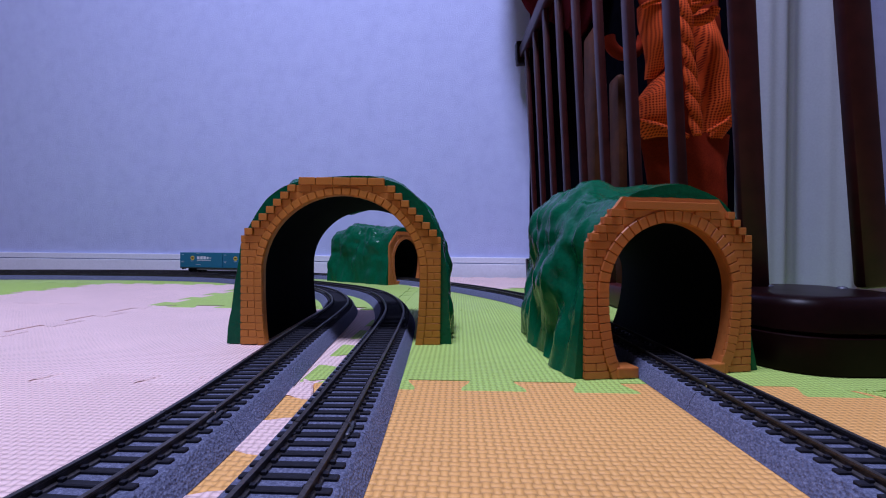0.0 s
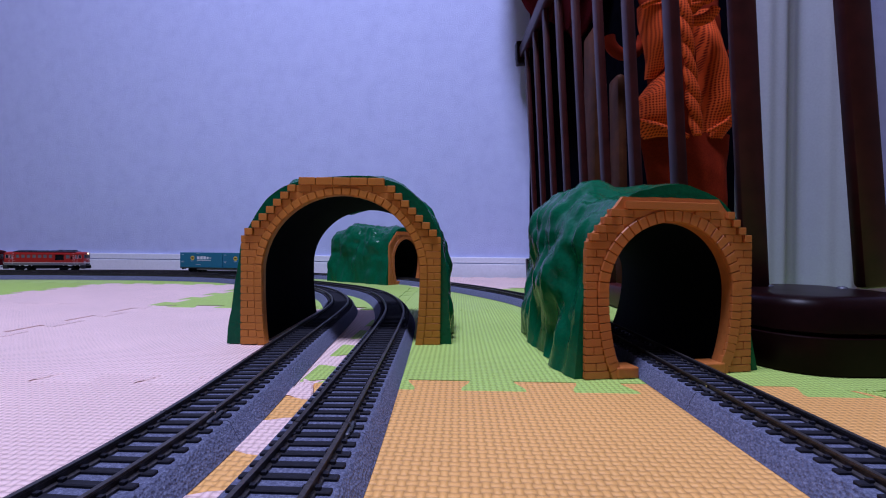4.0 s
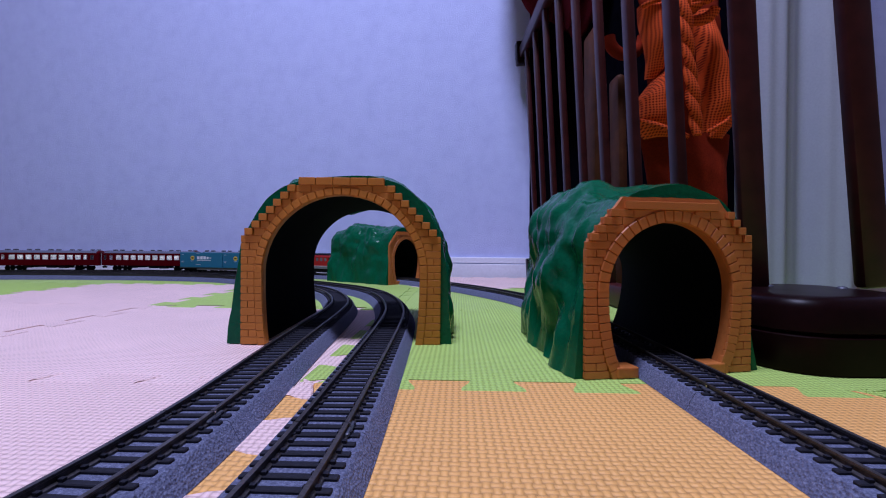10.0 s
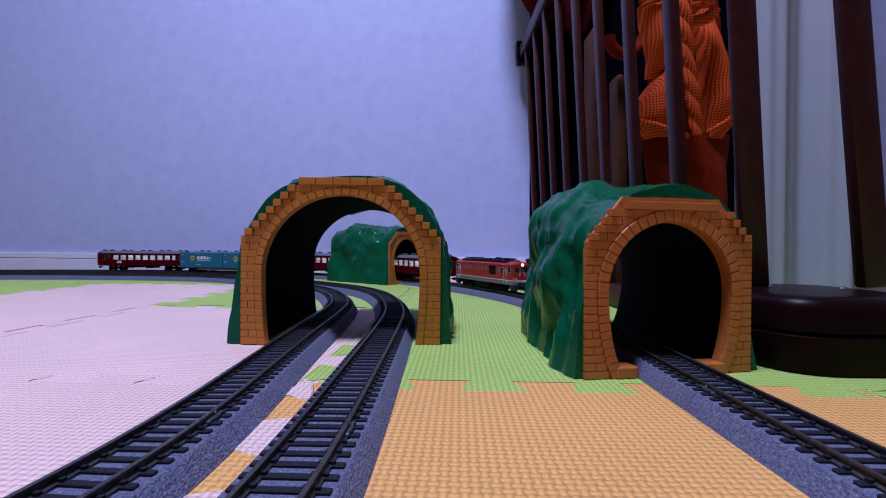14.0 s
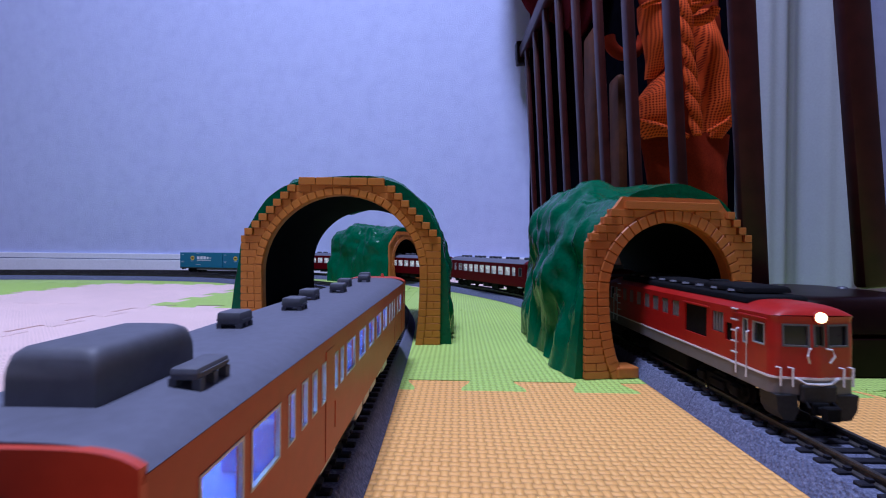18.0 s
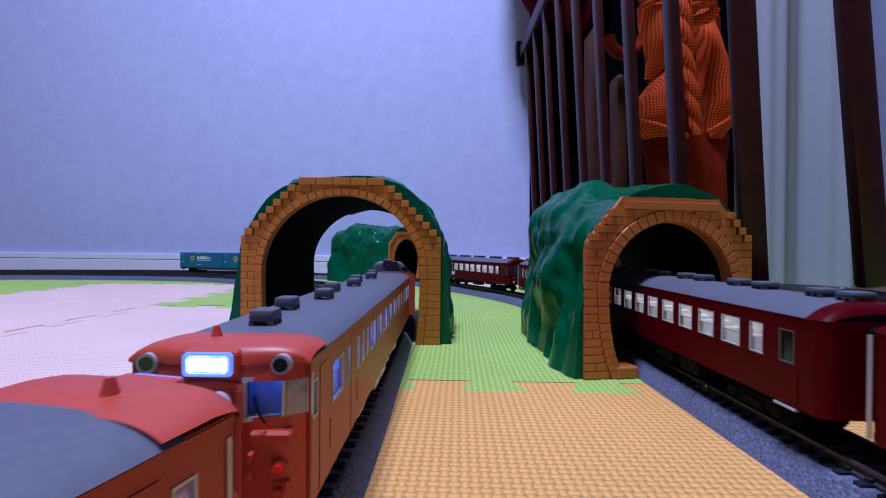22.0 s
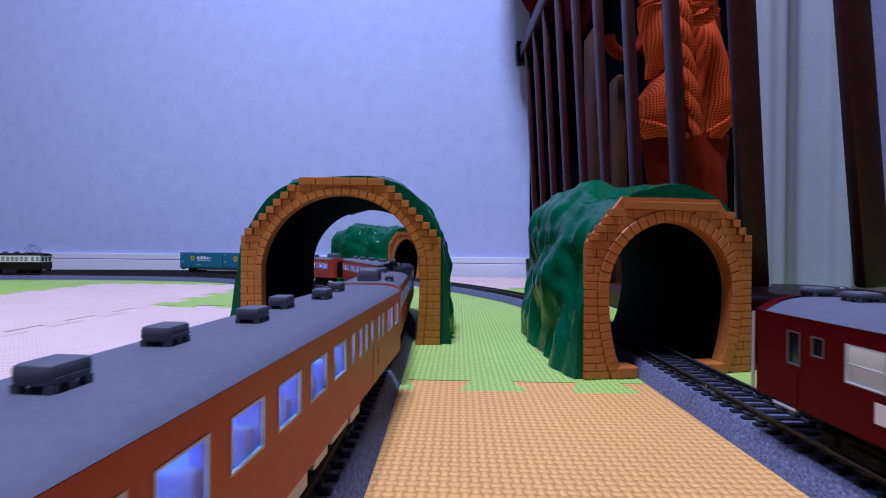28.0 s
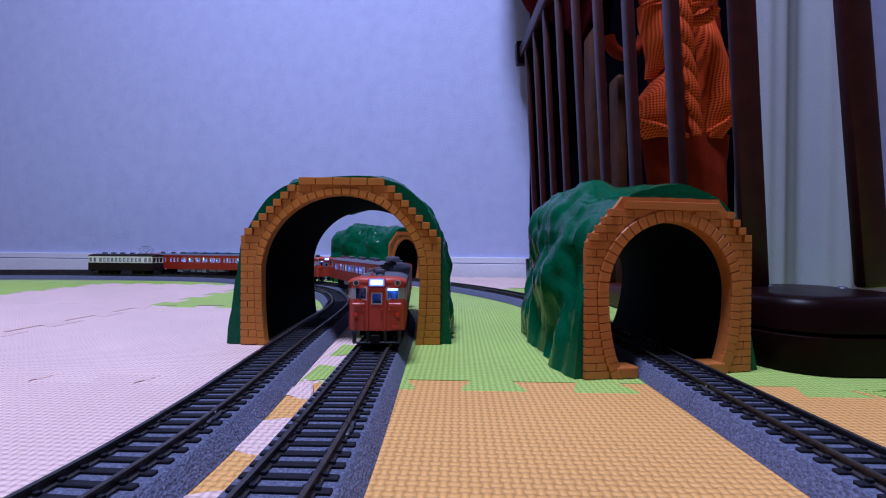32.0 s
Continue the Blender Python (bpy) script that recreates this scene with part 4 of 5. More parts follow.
        part("roof_vent", vent_mesh("duct"), None, th, m=pose(-0.1045, -0.0112, 0.0440))
        end_wall(th, plain - 0.0006, 0.0105, zt, 0.0444, 7.0, roof_over=-0.0002)
        cab_face(th, cabx)
    else:
        end_wall(th, plain + 0.0006, 0.0105, zt, 0.0444, 7.0, roof_over=-0.0002)
        cab_face(th, cabx)
    th.scale = (1, 1, 0.985)
    running_gear(th, L)
    under_boxes(th, L, random.Random(7 if kind == "cab" else 9), 0.75)
    return th


make_part = part


def cab_face(th, x_end):
    """The driver's end, built to look along -x and turned about for the front."""
    x = -abs(x_end)
    turn = pose(0, 0, 0, 0, 0, 180) if x_end > 0 else pose(0, 0, 0)

    def part(name, bm, material, parent, label="", smooth=0.0):
        return make_part(name, bm, material, parent, label, smooth, m=turn if parent == th else None)

    def skin(y, z, w):
        bow = 0.0026 * (y / HW) ** 2 + 0.0022 * max(0.0, (abs(y) - 0.0125) / (HW - 0.0125)) ** 2 + 0.0028 * max(0.0, (z - 0.036) / 0.010) ** 2
        return (x - 0.0040 + bow + w, y, z)
    win = [(-0.0174, -0.0068, 0.0309, 0.0379), (0.0068, 0.0174, 0.0309, 0.0379), (-0.0027, 0.0027, 0.0283, 0.0343)]
    bm = bmesh.new()
    holes = win
    us = sorted({-HW, HW, *[h[0] for h in holes], *[h[1] for h in holes], -0.0155, -0.0135, -0.011, -0.0045, 0.0, 0.0045, 0.011, 0.0135, 0.0155})
    vs = sorted({0.0105, 0.041, *[h[2] for h in holes], *[h[3] for h in holes], 0.0385})
    for a, b in zip(us, us[1:]):
        for c, d in zip(vs, vs[1:]):
            if any(h[0] < (a + b) / 2 < h[1] and h[2] < (c + d) / 2 < h[3] for h in holes):
                continue
            add_quad(bm, skin(a, c, 0), skin(b, c, 0), skin(b, d, 0), skin(a, d, 0))
            add_quad(bm, skin(a, c, 0.001), skin(b, c, 0.001), skin(b, d, 0.001), skin(a, d, 0.001))
    for h in holes:
        for p, q in (((h[0], h[2]), (h[1], h[2])), ((h[1], h[2]), (h[1], h[3])), ((h[1], h[3]), (h[0], h[3])), ((h[0], h[3]), (h[0], h[2]))):
            add_quad(bm, skin(*p, 0), skin(*q, 0), skin(*q, 0.001), skin(*p, 0.001))
    for s in (-1, 1):
        add_quad(bm, skin(s * HW, 0.0105, 0), (x, s * HW, 0.0105), (x, s * HW, 0.041), skin(s * HW, 0.041, 0))
    add_quad(bm, skin(-HW, 0.0105, 0), skin(HW, 0.0105, 0), (x, HW, 0.0105), (x, -HW, 0.0105))
    bmesh.ops.remove_doubles(bm, verts=bm.verts, dist=1e-6)
    face = part("cab_face", bm, M["dmu_face"], th, "vermilion driver's end with lit sign and red tail lamps", smooth=50)
    # rounded red forehead over the windows, running back over the roof
    rings = []
    for k, (dx, hz) in enumerate(((-0.0040, 0.0412), (-0.0038, 0.0428), (-0.0028, 0.0441), (-0.0008, 0.0448), (0.0030, 0.0451), (0.0080, 0.0449), (0.0120, 0.0446))):
        r = []
        for i in range(19):
            c = math.sin(math.pi * (i / 18 - 0.5))
            y = c * (HW + 0.0003)
            r.append((x + dx + 0.0036 * (y / HW) ** 2 * max(0, 1 - k / 5), y, 0.0407 + 0.0018 * min(1, k / 4) + (hz - 0.0407 - 0.0018 * min(1, k / 4)) * (1 - abs(c) ** 6.0)))
        rings.append(r)
    part("forehead", lofted(rings, closed=False), M["dmu_face"], th, smooth=60)
    sign = part("sign_box", box(x - 0.0052, x + 0.004, -0.0056, 0.0056, 0.0389, 0.0443, 0.0010), M["dmu_face"], th)
    part("sign_rim", box(x - 0.0055, x - 0.0048, -0.0048, 0.0048, 0.0394, 0.0440, 0.0006), M["sign_edge"], sign, "blue-lit sign rim")
    part("sign_glass", box(x - 0.0058, x - 0.0050, -0.0040, 0.0040, 0.0400, 0.0434, 0.0006), M["sign"], sign, "bright white lit sign")
    for y in (-0.0131, 0.0131):
        h = part("headlamp", cyl((x - 0.0032, y, 0.0412), (x + 0.003, y, 0.0412), 0.0020, 0.0021, seg=22), M["silver"], th, "dull metal headlamp rim")
        part("lens", cyl((x - 0.0035, y, 0.0412), (x - 0.0030, y, 0.0412), 0.0014, seg=20), M["dark_glass"], h)
        part("lamp_bracket", box(x - 0.0032, x - 0.0006, y - 0.0018, y + 0.0018, 0.0170, 0.0183, 0.0004), M["dmu_face"], th)
        part("lamp_knob", cyl((x - 0.0042, y, 0.0160), (x, y, 0.0160), 0.0009, seg=12), M["dmu_face"], th)
        part("grip", tube([(x - 0.0028, y * 0.62, 0.0245), (x - 0.0052, y * 0.62, 0.0242), (x - 0.0052, y * 0.62, 0.0196), (x - 0.0028, y * 0.62, 0.0193)], 0.0005, 6), M["dmu_face"], th)
        part("wiper", tube([(x - 0.0040, y * 0.80, 0.0300), (x - 0.0047, y * 0.74, 0.0318), (x - 0.0044, y * 0.64, 0.0352)], 0.00025, 6), M["black"], th)
        t = part("tail_lamp", cyl((x - 0.0042, y, 0.0212), (x, y, 0.0212), 0.0013, seg=14), M["dmu_face"], th)
        part("lens", cyl((x - 0.0047, y, 0.0212), (x - 0.0041, y, 0.0212), 0.0008, seg=14), M["tail"], t, "lit red lens")
    for h in win:
        z0, z1 = h[2], h[3]
        ym = (h[0] + h[1]) / 2
        px = skin(ym, z0, 0.0004)[0]
        pane = part("cab_window", lofted([[skin(h[0], z0, 0.0003), skin(h[1], z0, 0.0003), skin(h[1], z1, 0.0003), skin(h[0], z1, 0.0003)],
                                          [skin(h[0], z0, 0.0006), skin(h[1], z0, 0.0006), skin(h[1], z1, 0.0006), skin(h[0], z1, 0.0006)]]), M["cab_glass"], th)
        bm = bmesh.new()
        t = 0.0008
        fr = ((h[0] - t, h[1] + t, z0 - t, z0), (h[0] - t, h[1] + t, z1, z1 + t), (h[0] - t, h[0], z0, z1), (h[1], h[1] + t, z0, z1))
        if abs(ym) > 0.003:
            fr += ((math.copysign(0.0136, ym) - 0.0003, math.copysign(0.0136, ym) + 0.0003, z0, z1),)
        for a, b, c, d in fr:
            q = [skin(a, c, -0.0005), skin(b, c, -0.0005), skin(b, d, -0.0005), skin(a, d, -0.0005)]
            add_quad(bm, *q)
            w = [skin(a, c, 0.0004), skin(b, c, 0.0004), skin(b, d, 0.0004), skin(a, d, 0.0004)]
            for i in range(4):
                add_quad(bm, q[i], q[(i + 1) % 4], w[(i + 1) % 4], w[i])
        part("window_frame", bm, M["silver"], pane)
        if abs(ym) > 0.003:
            g = math.copysign(1, ym)
            q = [skin(g * 0.0140, z0, -0.0002), skin(g * 0.0174, z0, -0.0002), skin(g * 0.0174, z1, -0.0002), skin(g * 0.0140, z1, -0.0002)]
            part("corner_pane", lofted([q, [(a + 0.0003, b, c) for a, b, c in q]]), M["pale_pane"], pane, "pale corner pane")
    part("cab_bulkhead", box(x + 0.0130, x + 0.0138, -HW + 0.0015, HW - 0.0015, 0.0125, 0.0405), M["seat"], th)
    # two glowing blocks added to brighten the door pane and one cab window
    part("door_lamp", box(x + 0.0060, x + 0.0090, -0.0030, 0.0030, 0.0370, 0.0378), M["led"], th, "small glow added behind the end door")
    part("cab_lamp", box(x + 0.0095, x + 0.0125, -0.0125, -0.0060, 0.0352, 0.0362), M["led"], th, "small glow added for a bright cab window")
    part("cab_console", box(x + 0.0010, x + 0.0060, -HW + 0.0025, HW - 0.0025, 0.0125, 0.0285, 0.0006), M["brown"], th)
    # the raised frame round the end door, with an eased top
    for y in (-0.0056, 0.0056):
        part("door_rib", box(x - 0.0050, x - 0.0036, y - 0.0006, y + 0.0006, 0.011, 0.0368, 0.0003), M["dmu_face"], th)
    part("door_hood", tube([(x - 0.0042, 0.0056 * math.cos(a), 0.0366 + 0.0012 * math.sin(a) ** 0.5) for a in [math.pi * i / 12 for i in range(13)]], 0.0007, 8), M["dmu_face"], th, smooth=50)
    part("door_knob", cyl((x - 0.0050, -0.0030, 0.0243), (x - 0.0040, -0.0030, 0.0243), 0.0008, seg=12), M["dmu_face"], th)
    for z in (0.0182, 0.0140):
        part("door_step", box(x - 0.0048, x - 0.0038, -0.0062, -0.0050, z, z + 0.0008, 0.0002), M["dmu_face"], th)
    for y in (-0.0115, 0.0115):
        part("number_ledge", box(x - 0.0044, x - 0.0012, y - 0.0042, y + 0.0042, 0.0262, 0.0284, 0.0006), M["dmu_face"], th)
    for y in (-0.013, -0.0105):
        part("jumper_socket", cyl((x - 0.0048, y, 0.0128), (x - 0.002, y, 0.0128), 0.0012), M["dmu_face"], th)
    part("hose_coil", cyl((x - 0.0046, 0.0, 0.0128), (x - 0.003, 0.0, 0.0128), 0.0024, seg=20), M["dmu_face"], th)
    skirt_bm = bmesh.new()
    for s in (-1, 1):
        add_box(skirt_bm, x - 0.004, x - 0.0015, s * 0.0142 - 0.0014, s * 0.0142 + 0.0010, 0.0025, 0.0105, 0.0003)
        add_box(skirt_bm, x - 0.004, x - 0.0015, s * 0.0055 - 0.001, s * 0.0055 + 0.001, 0.0032, 0.0105, 0.0003)
    add_box(skirt_bm, x - 0.0042, x - 0.002, -0.0150, 0.0150, 0.0022, 0.0034, 0.0004)
    part("pilot", skirt_bm, M["dark_grey"], th, "grey pilot frame")
    part("horn", cyl((x + 0.006, 0.004, 0.0446), (x + 0.006, 0.004, 0.0472), 0.0013, 0.0006), M["dmu_face"], th)


COACH = 0.2145  # the usual coach length


def coach(label, cab=False, mark=False, bays=8, L=COACH):
    """Maroon coach. cab: its front has end windows and a narrow door; bays: its large sash windows."""
    global HW
    HW = 0.0180
    th = empty("passenger_coach", pose(0, 0, 0), label, "coach", "maroon coaches of the red train")
    zt, z0, z1 = 0.0420, 0.0258, 0.0370
    at = lambda d0, d1, c=z0, d=z1: (L / 2 - d1, L / 2 - d0, c, d)  # a span given from the front
    bay = [at(0.0400 + 0.0176 * i, 0.0522 + 0.0176 * i) for i in range(bays)]
    lit = [at(0.0270, 0.0344)]
    dim = [at(0.0120, 0.0190)]
    if cab:
        dim += [at(0.0052, 0.0078), at(0.1826, 0.1874, 0.0305, 0.0368), at(0.1918, 0.1974)]
    else:
        lit.append(at(L - 0.0272, L - 0.0212))
        dim.append(at(L - 0.0122, L - 0.0072))
    r = 0.0010 if cab else 0.0042  # the front corners' radius
    ends = {1: r, -1: 0.0036}
    side(th, L, bay + lit + dim, 0.0120, zt, M["maroon"], -L / 2 + ends[-1], L / 2 - ends[1])
    panes(th, bay + lit, frame="silver")
    panes(th, dim, material="dark_glass", frame="window_rubber")
    for s in (-1, 1):
        for a, b, c, d in bay:  # the middle rail of the sash
            part("sash_rail", box(a + 0.0004, b - 0.0004, *sorted((s * (HW - 0.0002), s * (HW - 0.0007))), (c + d) / 2 - 0.0003, (c + d) / 2 + 0.0001), M["silver"], th)
    part("roof", roof_bm(L - 0.009, HW + 0.0002, zt, 0.0475), M["roof"], th, smooth=50)
    part("floor_plate", box(-L / 2 + 0.005, L / 2 - 0.005, -HW + 0.0015, HW - 0.0015, 0.0108, 0.0125), M["black"], th)
    part("inner_wall", box(-L / 2 + 0.016, L / 2 - 0.024, -0.0012, 0.0012, 0.0125, 0.0400), M["inside_white"], th, "white interior partition")
    for a, b, c, d in bay:
        for s in (-1, 1):
            part("seat", box(b + 0.0012, b + 0.0042, s * 0.009 - 0.0065, s * 0.009 + 0.0065, 0.0125, 0.0312, 0.0006), M["inside_white"], th)
    # glowing strip added to brighten the windows; no lamp is known here
    part("lamp_strip", box(-L / 2 + 0.012, L / 2 - 0.012, -0.0115, 0.0115, 0.0402, 0.0406), M["coach_glow"], th)
    x = L / 2 - 0.010
    gaps = (0.0130, 0.0290, 0.0170, 0.0290, 0.0170, 0.0290, 0.0170, 0.0290, 0.0170, 0.0150)
    for g in gaps:
        if x < -L / 2 + 0.006:
            break
        part("roof_vent", vent_mesh("small"), None, th, m=pose(x, 0, 0.0470))
        x -= g
    for s in (-1, 1):
        q = ends[s]

        def edge(grow):
            """Plan of the end, with its rounded corners, from one side to the other."""
            pts = []
            for g in (-1, 1):
                arcs = [radians(90 * i / 6) for i in range(7)]
                if g > 0:
                    arcs = arcs[::-1]
                pts += [(s * (L / 2 - q + q * math.sin(a) + grow), g * (HW - q + q * math.cos(a))) for a in arcs]
            return pts
        inner = [(s * (L / 2 - q - 0.0012), HW - 0.0002), (s * (L / 2 - q - 0.0012), -HW + 0.0002)]
        part("end_wall", lofted([[(x, y, z) for x, y in edge(0) + inner] for z in (0.0120, 0.0128, 0.0410, zt)]), M["maroon"], th, smooth=40)
        rings = []
        for dx, k in ((0.0002, 0.42), (0.0010, 0.68), (0.0024, 0.88), (0.0050, 1.0), (0.0072, 1.02)):
            u = min(1.0, dx / q)
            w = HW - q + q * math.sqrt(max(0.0, 1 - (1 - u) ** 2)) + 0.0004
            rings.append([(s * (L / 2 - dx), w * math.sin(math.pi * (i / 20 - 0.5)), zt + 0.0057 * k * (1 - abs(math.sin(math.pi * (i / 20 - 0.5))) ** 2.8)) for i in range(21)])
        part("end_dome", lofted(rings, closed=False), M["maroon"], th, smooth=60)
        x = s * L / 2
        if cab and s > 0:
            for y in (-0.0118, 0.0, 0.0118):
                p = part("end_window", box(x, x + 0.0003, y - 0.0036, y + 0.0036, 0.0268, 0.0372, 0.0001), M["dark_glass"], th)
                part("window_frame", box(x, x + 0.0002, y - 0.0041, y + 0.0041, 0.0263, 0.0377), M["window_rubber"], p)
            for y in (-0.0108, 0.0108):
                part("tail_lamp", cyl((x, y, 0.0215), (x + 0.0010, y, 0.0215), 0.0014, seg=14), M["loco"], th)
                part("end_plate", box(x, x + 0.0003, y - 0.0014, y + 0.0014, 0.0148, 0.0174), M["white"], th)
        else:
            g0, g1 = sorted((x, x + s * 0.0042))
            part("gangway", box(g0, g1, -0.0068, 0.0068, 0.0130, 0.0410, 0.0026), M["black"], th, "dark rubber gangway bellows", smooth=40)
        if s < 0:
            for y in (-1, 1):
                part("corner_rail", tube([(-L / 2 + 0.0012, y * (HW + 0.0004), 0.0130 + 0.0280 * i / 6) for i in range(7)], 0.0006, 6), M["silver"], th, "pale upright corner rail")
        for d in (0.0158, L - 0.0165):
            y0, y1 = sorted((s * HW, s * (HW + 0.0003)))
            part("door", box(L / 2 - d - 0.0055, L / 2 - d + 0.0055, y0, y1, 0.0125, 0.0235, 0.0001), M["maroon"], th)
            part("door_step", box(L / 2 - d - 0.0050, L / 2 - d + 0.0050, *sorted((s * (HW - 0.001), s * (HW + 0.0006))), 0.0106, 0.0116, 0.0002), M["silver"], th)
        if mark:
            bm = bmesh.new()
            y0, y1 = sorted((s * HW, s * (HW + 0.0003)))
            m0 = L / 2 - 0.1660
            add_box(bm, m0, m0 + 0.0042, y0, y1, 0.0176, 0.0232)
            add_box(bm, m0 + 0.0054, m0 + 0.0096, y0, y1, 0.0176, 0.0232)
            part("white_mark", bm, M["white"], th, "small white company mark")
    running_gear(th, L, 0.040)
    under_boxes(th, L, random.Random(11), 0.0)
    return th


LL = 0.1735  # locomotive length


def stacked_bar(x0, x1, hy, z0, z1):
    """A low housing whose long edges are eased."""
    h = z1 - z0
    return lofted([[(x0 + d, -hy + d * 0.8, z), (x1 - d, -hy + d * 0.8, z), (x1 - d, hy - d * 0.8, z), (x0 + d, hy - d * 0.8, z)] for z, d in ((z0, 0.0), (z0 + h * 0.55, 0.0002), (z0 + h * 0.85, 0.0008), (z1, 0.0020))])


def locomotive():
    """Box-cab diesel: swept-back rounded ends, black roof deck, grey skirt under a white line."""
    global HW
    HW = 0.0150
    th = empty("locomotive", pose(0, 0, 0), "red diesel locomotive with grey skirt, white line and lit headlamp", "locomotive")
    L = LL
    corner = 0.0034

    def set_back(y):
        """How far the end lies behind its foremost point at the distance y from the middle."""
        u = max(0.0, abs(y) - (HW - corner)) / corner
        return 0.0020 * min(1.0, abs(y) / (HW - corner)) + corner * (1 - math.sqrt(max(0.0, 1 - u * u)))

    ex = L / 2 - 0.0020 - corner  # the flat sides end here
    at = lambda d0, d1: tuple(sorted((L / 2 - d0, L / 2 - d1)))  # a span given from the front
    louvres = [(*at(0.0694 + 0.0115 * i, 0.0766 + 0.0115 * i), 0.0292, 0.0372) for i in range(7)] + [(*at(0.0318, 0.0402), 0.0280, 0.0368)]
    grilles = [(*at(0.0444, 0.0634), 0.0238, 0.0372), (*at(0.0259, 0.0305), 0.0258, 0.0332)]
    cabs = [(*at(0.0064, 0.0132), 0.0284, 0.0366), (*at(0.0158, 0.0190), 0.0270, 0.0368), (*at(L - 0.0132, L - 0.0064), 0.0284, 0.0366), (*at(L - 0.0190, L - 0.0158), 0.0270, 0.0368)]
    side(th, L, louvres + grilles + cabs, 0.0182, 0.0400, M["loco"], -ex, ex)
    for s in (-1, 1):
        for a, b, c, d in louvres:
            lv = part("louvre", box(a, b, *sorted((s * (HW - 0.0009), s * (HW - 0.0012))), c, d), M["vent"], th)
            for k in range(4):
                x = a + (b - a) * (k + 0.5) / 4
                part("louvre_slat", box(x - (b - a) * 0.075, x + (b - a) * 0.075, *sorted((s * (HW - 0.0003), s * (HW - 0.0009))), c + 0.0003, d - 0.0003), M["grey"], lv)
        for a, b, c, d in grilles:
            part("radiator_grille", box(a, b, *sorted((s * (HW - 0.0008), s * (HW - 0.0011))), c, d), M["black"], th, "black radiator opening")
        a, b, c, d = grilles[0]
        part("rain_strip", box(a - 0.0012, b + 0.0022, *sorted((s * HW, s * (HW + 0.0008))), d + 0.0004, d + 0.0010, 0.0001), M["loco"], th)
        a, b, c, d = cabs[0]
        part("rain_strip", box(a - 0.0125, b + 0.0012, *sorted((s * HW, s * (HW + 0.0007))), 0.0381, 0.0386, 0.0001), M["loco"], th)
    panes(th, cabs, name="cab_side_window", material="dark_glass", frame="silver")
    plan = [HW * math.sin(math.pi * (i / 24 - 0.5)) for i in range(25)]

    def ends_loop(z, grow=0.0):
        """The plan of the body with both rounded ends, at the height z."""
        front = [(L / 2 + grow - set_back(y), y * (HW + grow) / HW, z) for y in plan]
        return front + [(-x, -y, z) for x, y, z in front]
    part("skirt", lofted([ends_loop(z, g) for z, g in ((0.0116, -0.0004), (0.0120, 0.0), (0.0174, 0.0))]), M["grey"], th, "grey lower body", smooth=40)
    part("white_line", lofted([ends_loop(z, 0.00025) for z in (0.0174, 0.0182)]), M["white"], th, smooth=40)
    # cambered roof with eased ends
    rings = []
    for dx, k in ((0.0, 0.10), (0.0008, 0.42), (0.0020, 0.66), (0.0042, 0.86), (0.0075, 0.96), (0.0130, 1.0)):
        rings.append([(L / 2 - dx - set_back(y) * (1 - dx / 0.0135), y, 0.0400 + 0.0041 * k * (1 - abs(y / HW) ** 3.2)) for y in plan])
    rings += [[(-x, y, z) for x, y, z in r] for r in rings[::-1]]
    part("roof", lofted(rings, closed=False), M["loco"], th, "red roof edge and domed roof ends", smooth=50)
    part("roof_deck", stacked_bar(-0.066, 0.066, 0.0122, 0.0424, 0.0454), M["black"], th, "black roof equipment deck", smooth=40)
    for x0, x1, hy, z1 in ((0.030, 0.060, 0.0098, 0.0486), (-0.060, -0.030, 0.0098, 0.0478), (-0.022, 0.022, 0.0088, 0.0474)):
        part("roof_hatch", stacked_bar(x0, x1, hy, 0.0460, z1), M["black"], th, smooth=40)
    for i in range(9):
        x = -0.052 + i * 0.013
        for y in (-0.0092, 0.0092):
            part("roof_fan", cyl((x, y, 0.0460), (x, y, 0.0468), 0.0022, 0.0018, seg=16), M["vent"], th)
    part("exhaust", box(0.024, 0.029, -0.004, 0.004, 0.0460, 0.0492, 0.0006), M["black"], th)
    for s in (-1, 1):
        def skin(y, z, w, s=s):
            return (s * (L / 2 - set_back(y) - w - 0.0009 * max(0.0, (z - 0.030) / 0.010) ** 2 * (abs(z - 0.0400) > 1e-6)), y, z)
        wins = [(-0.0112, -0.0036, 0.0296, 0.0366), (0.0036, 0.0112, 0.0296, 0.0366), (-0.0014, 0.0014, 0.0298, 0.0366)]
        bm = bmesh.new()
        us = sorted({*[round(y, 5) for y in plan], *[h[0] for h in wins], *[h[1] for h in wins]})
        vs = sorted({0.0182, 0.024, 0.0385, 0.0400, *[h[2] for h in wins], *[h[3] for h in wins]})
        for a, b in zip(us, us[1:]):
            for c, d in zip(vs, vs[1:]):
                inside = any(h[0] < (a + b) / 2 < h[1] and h[2] < (c + d) / 2 < h[3] for h in wins)
                if inside:
                    continue
                add_quad(bm, skin(a, c, 0), skin(b, c, 0), skin(b, d, 0), skin(a, d, 0))
        bmesh.ops.remove_doubles(bm, verts=bm.verts, dist=1e-6)
        part("cab_front", bm, M["loco"], th, "red driver's end with two windows and a narrow middle pane", smooth=40)
        for h in wins:
            y0, y1, z0, z1 = h
            q = [skin(y0, z0, 0.0007), skin(y1, z0, 0.0007), skin(y1, z1, 0.0007), skin(y0, z1, 0.0007)]
            pane = part("cab_window", lofted([q, [(a - s * 0.0004, b, c) for a, b, c in q]]), M["dark_glass"], th)
            fr = bmesh.new()
            t = 0.0006
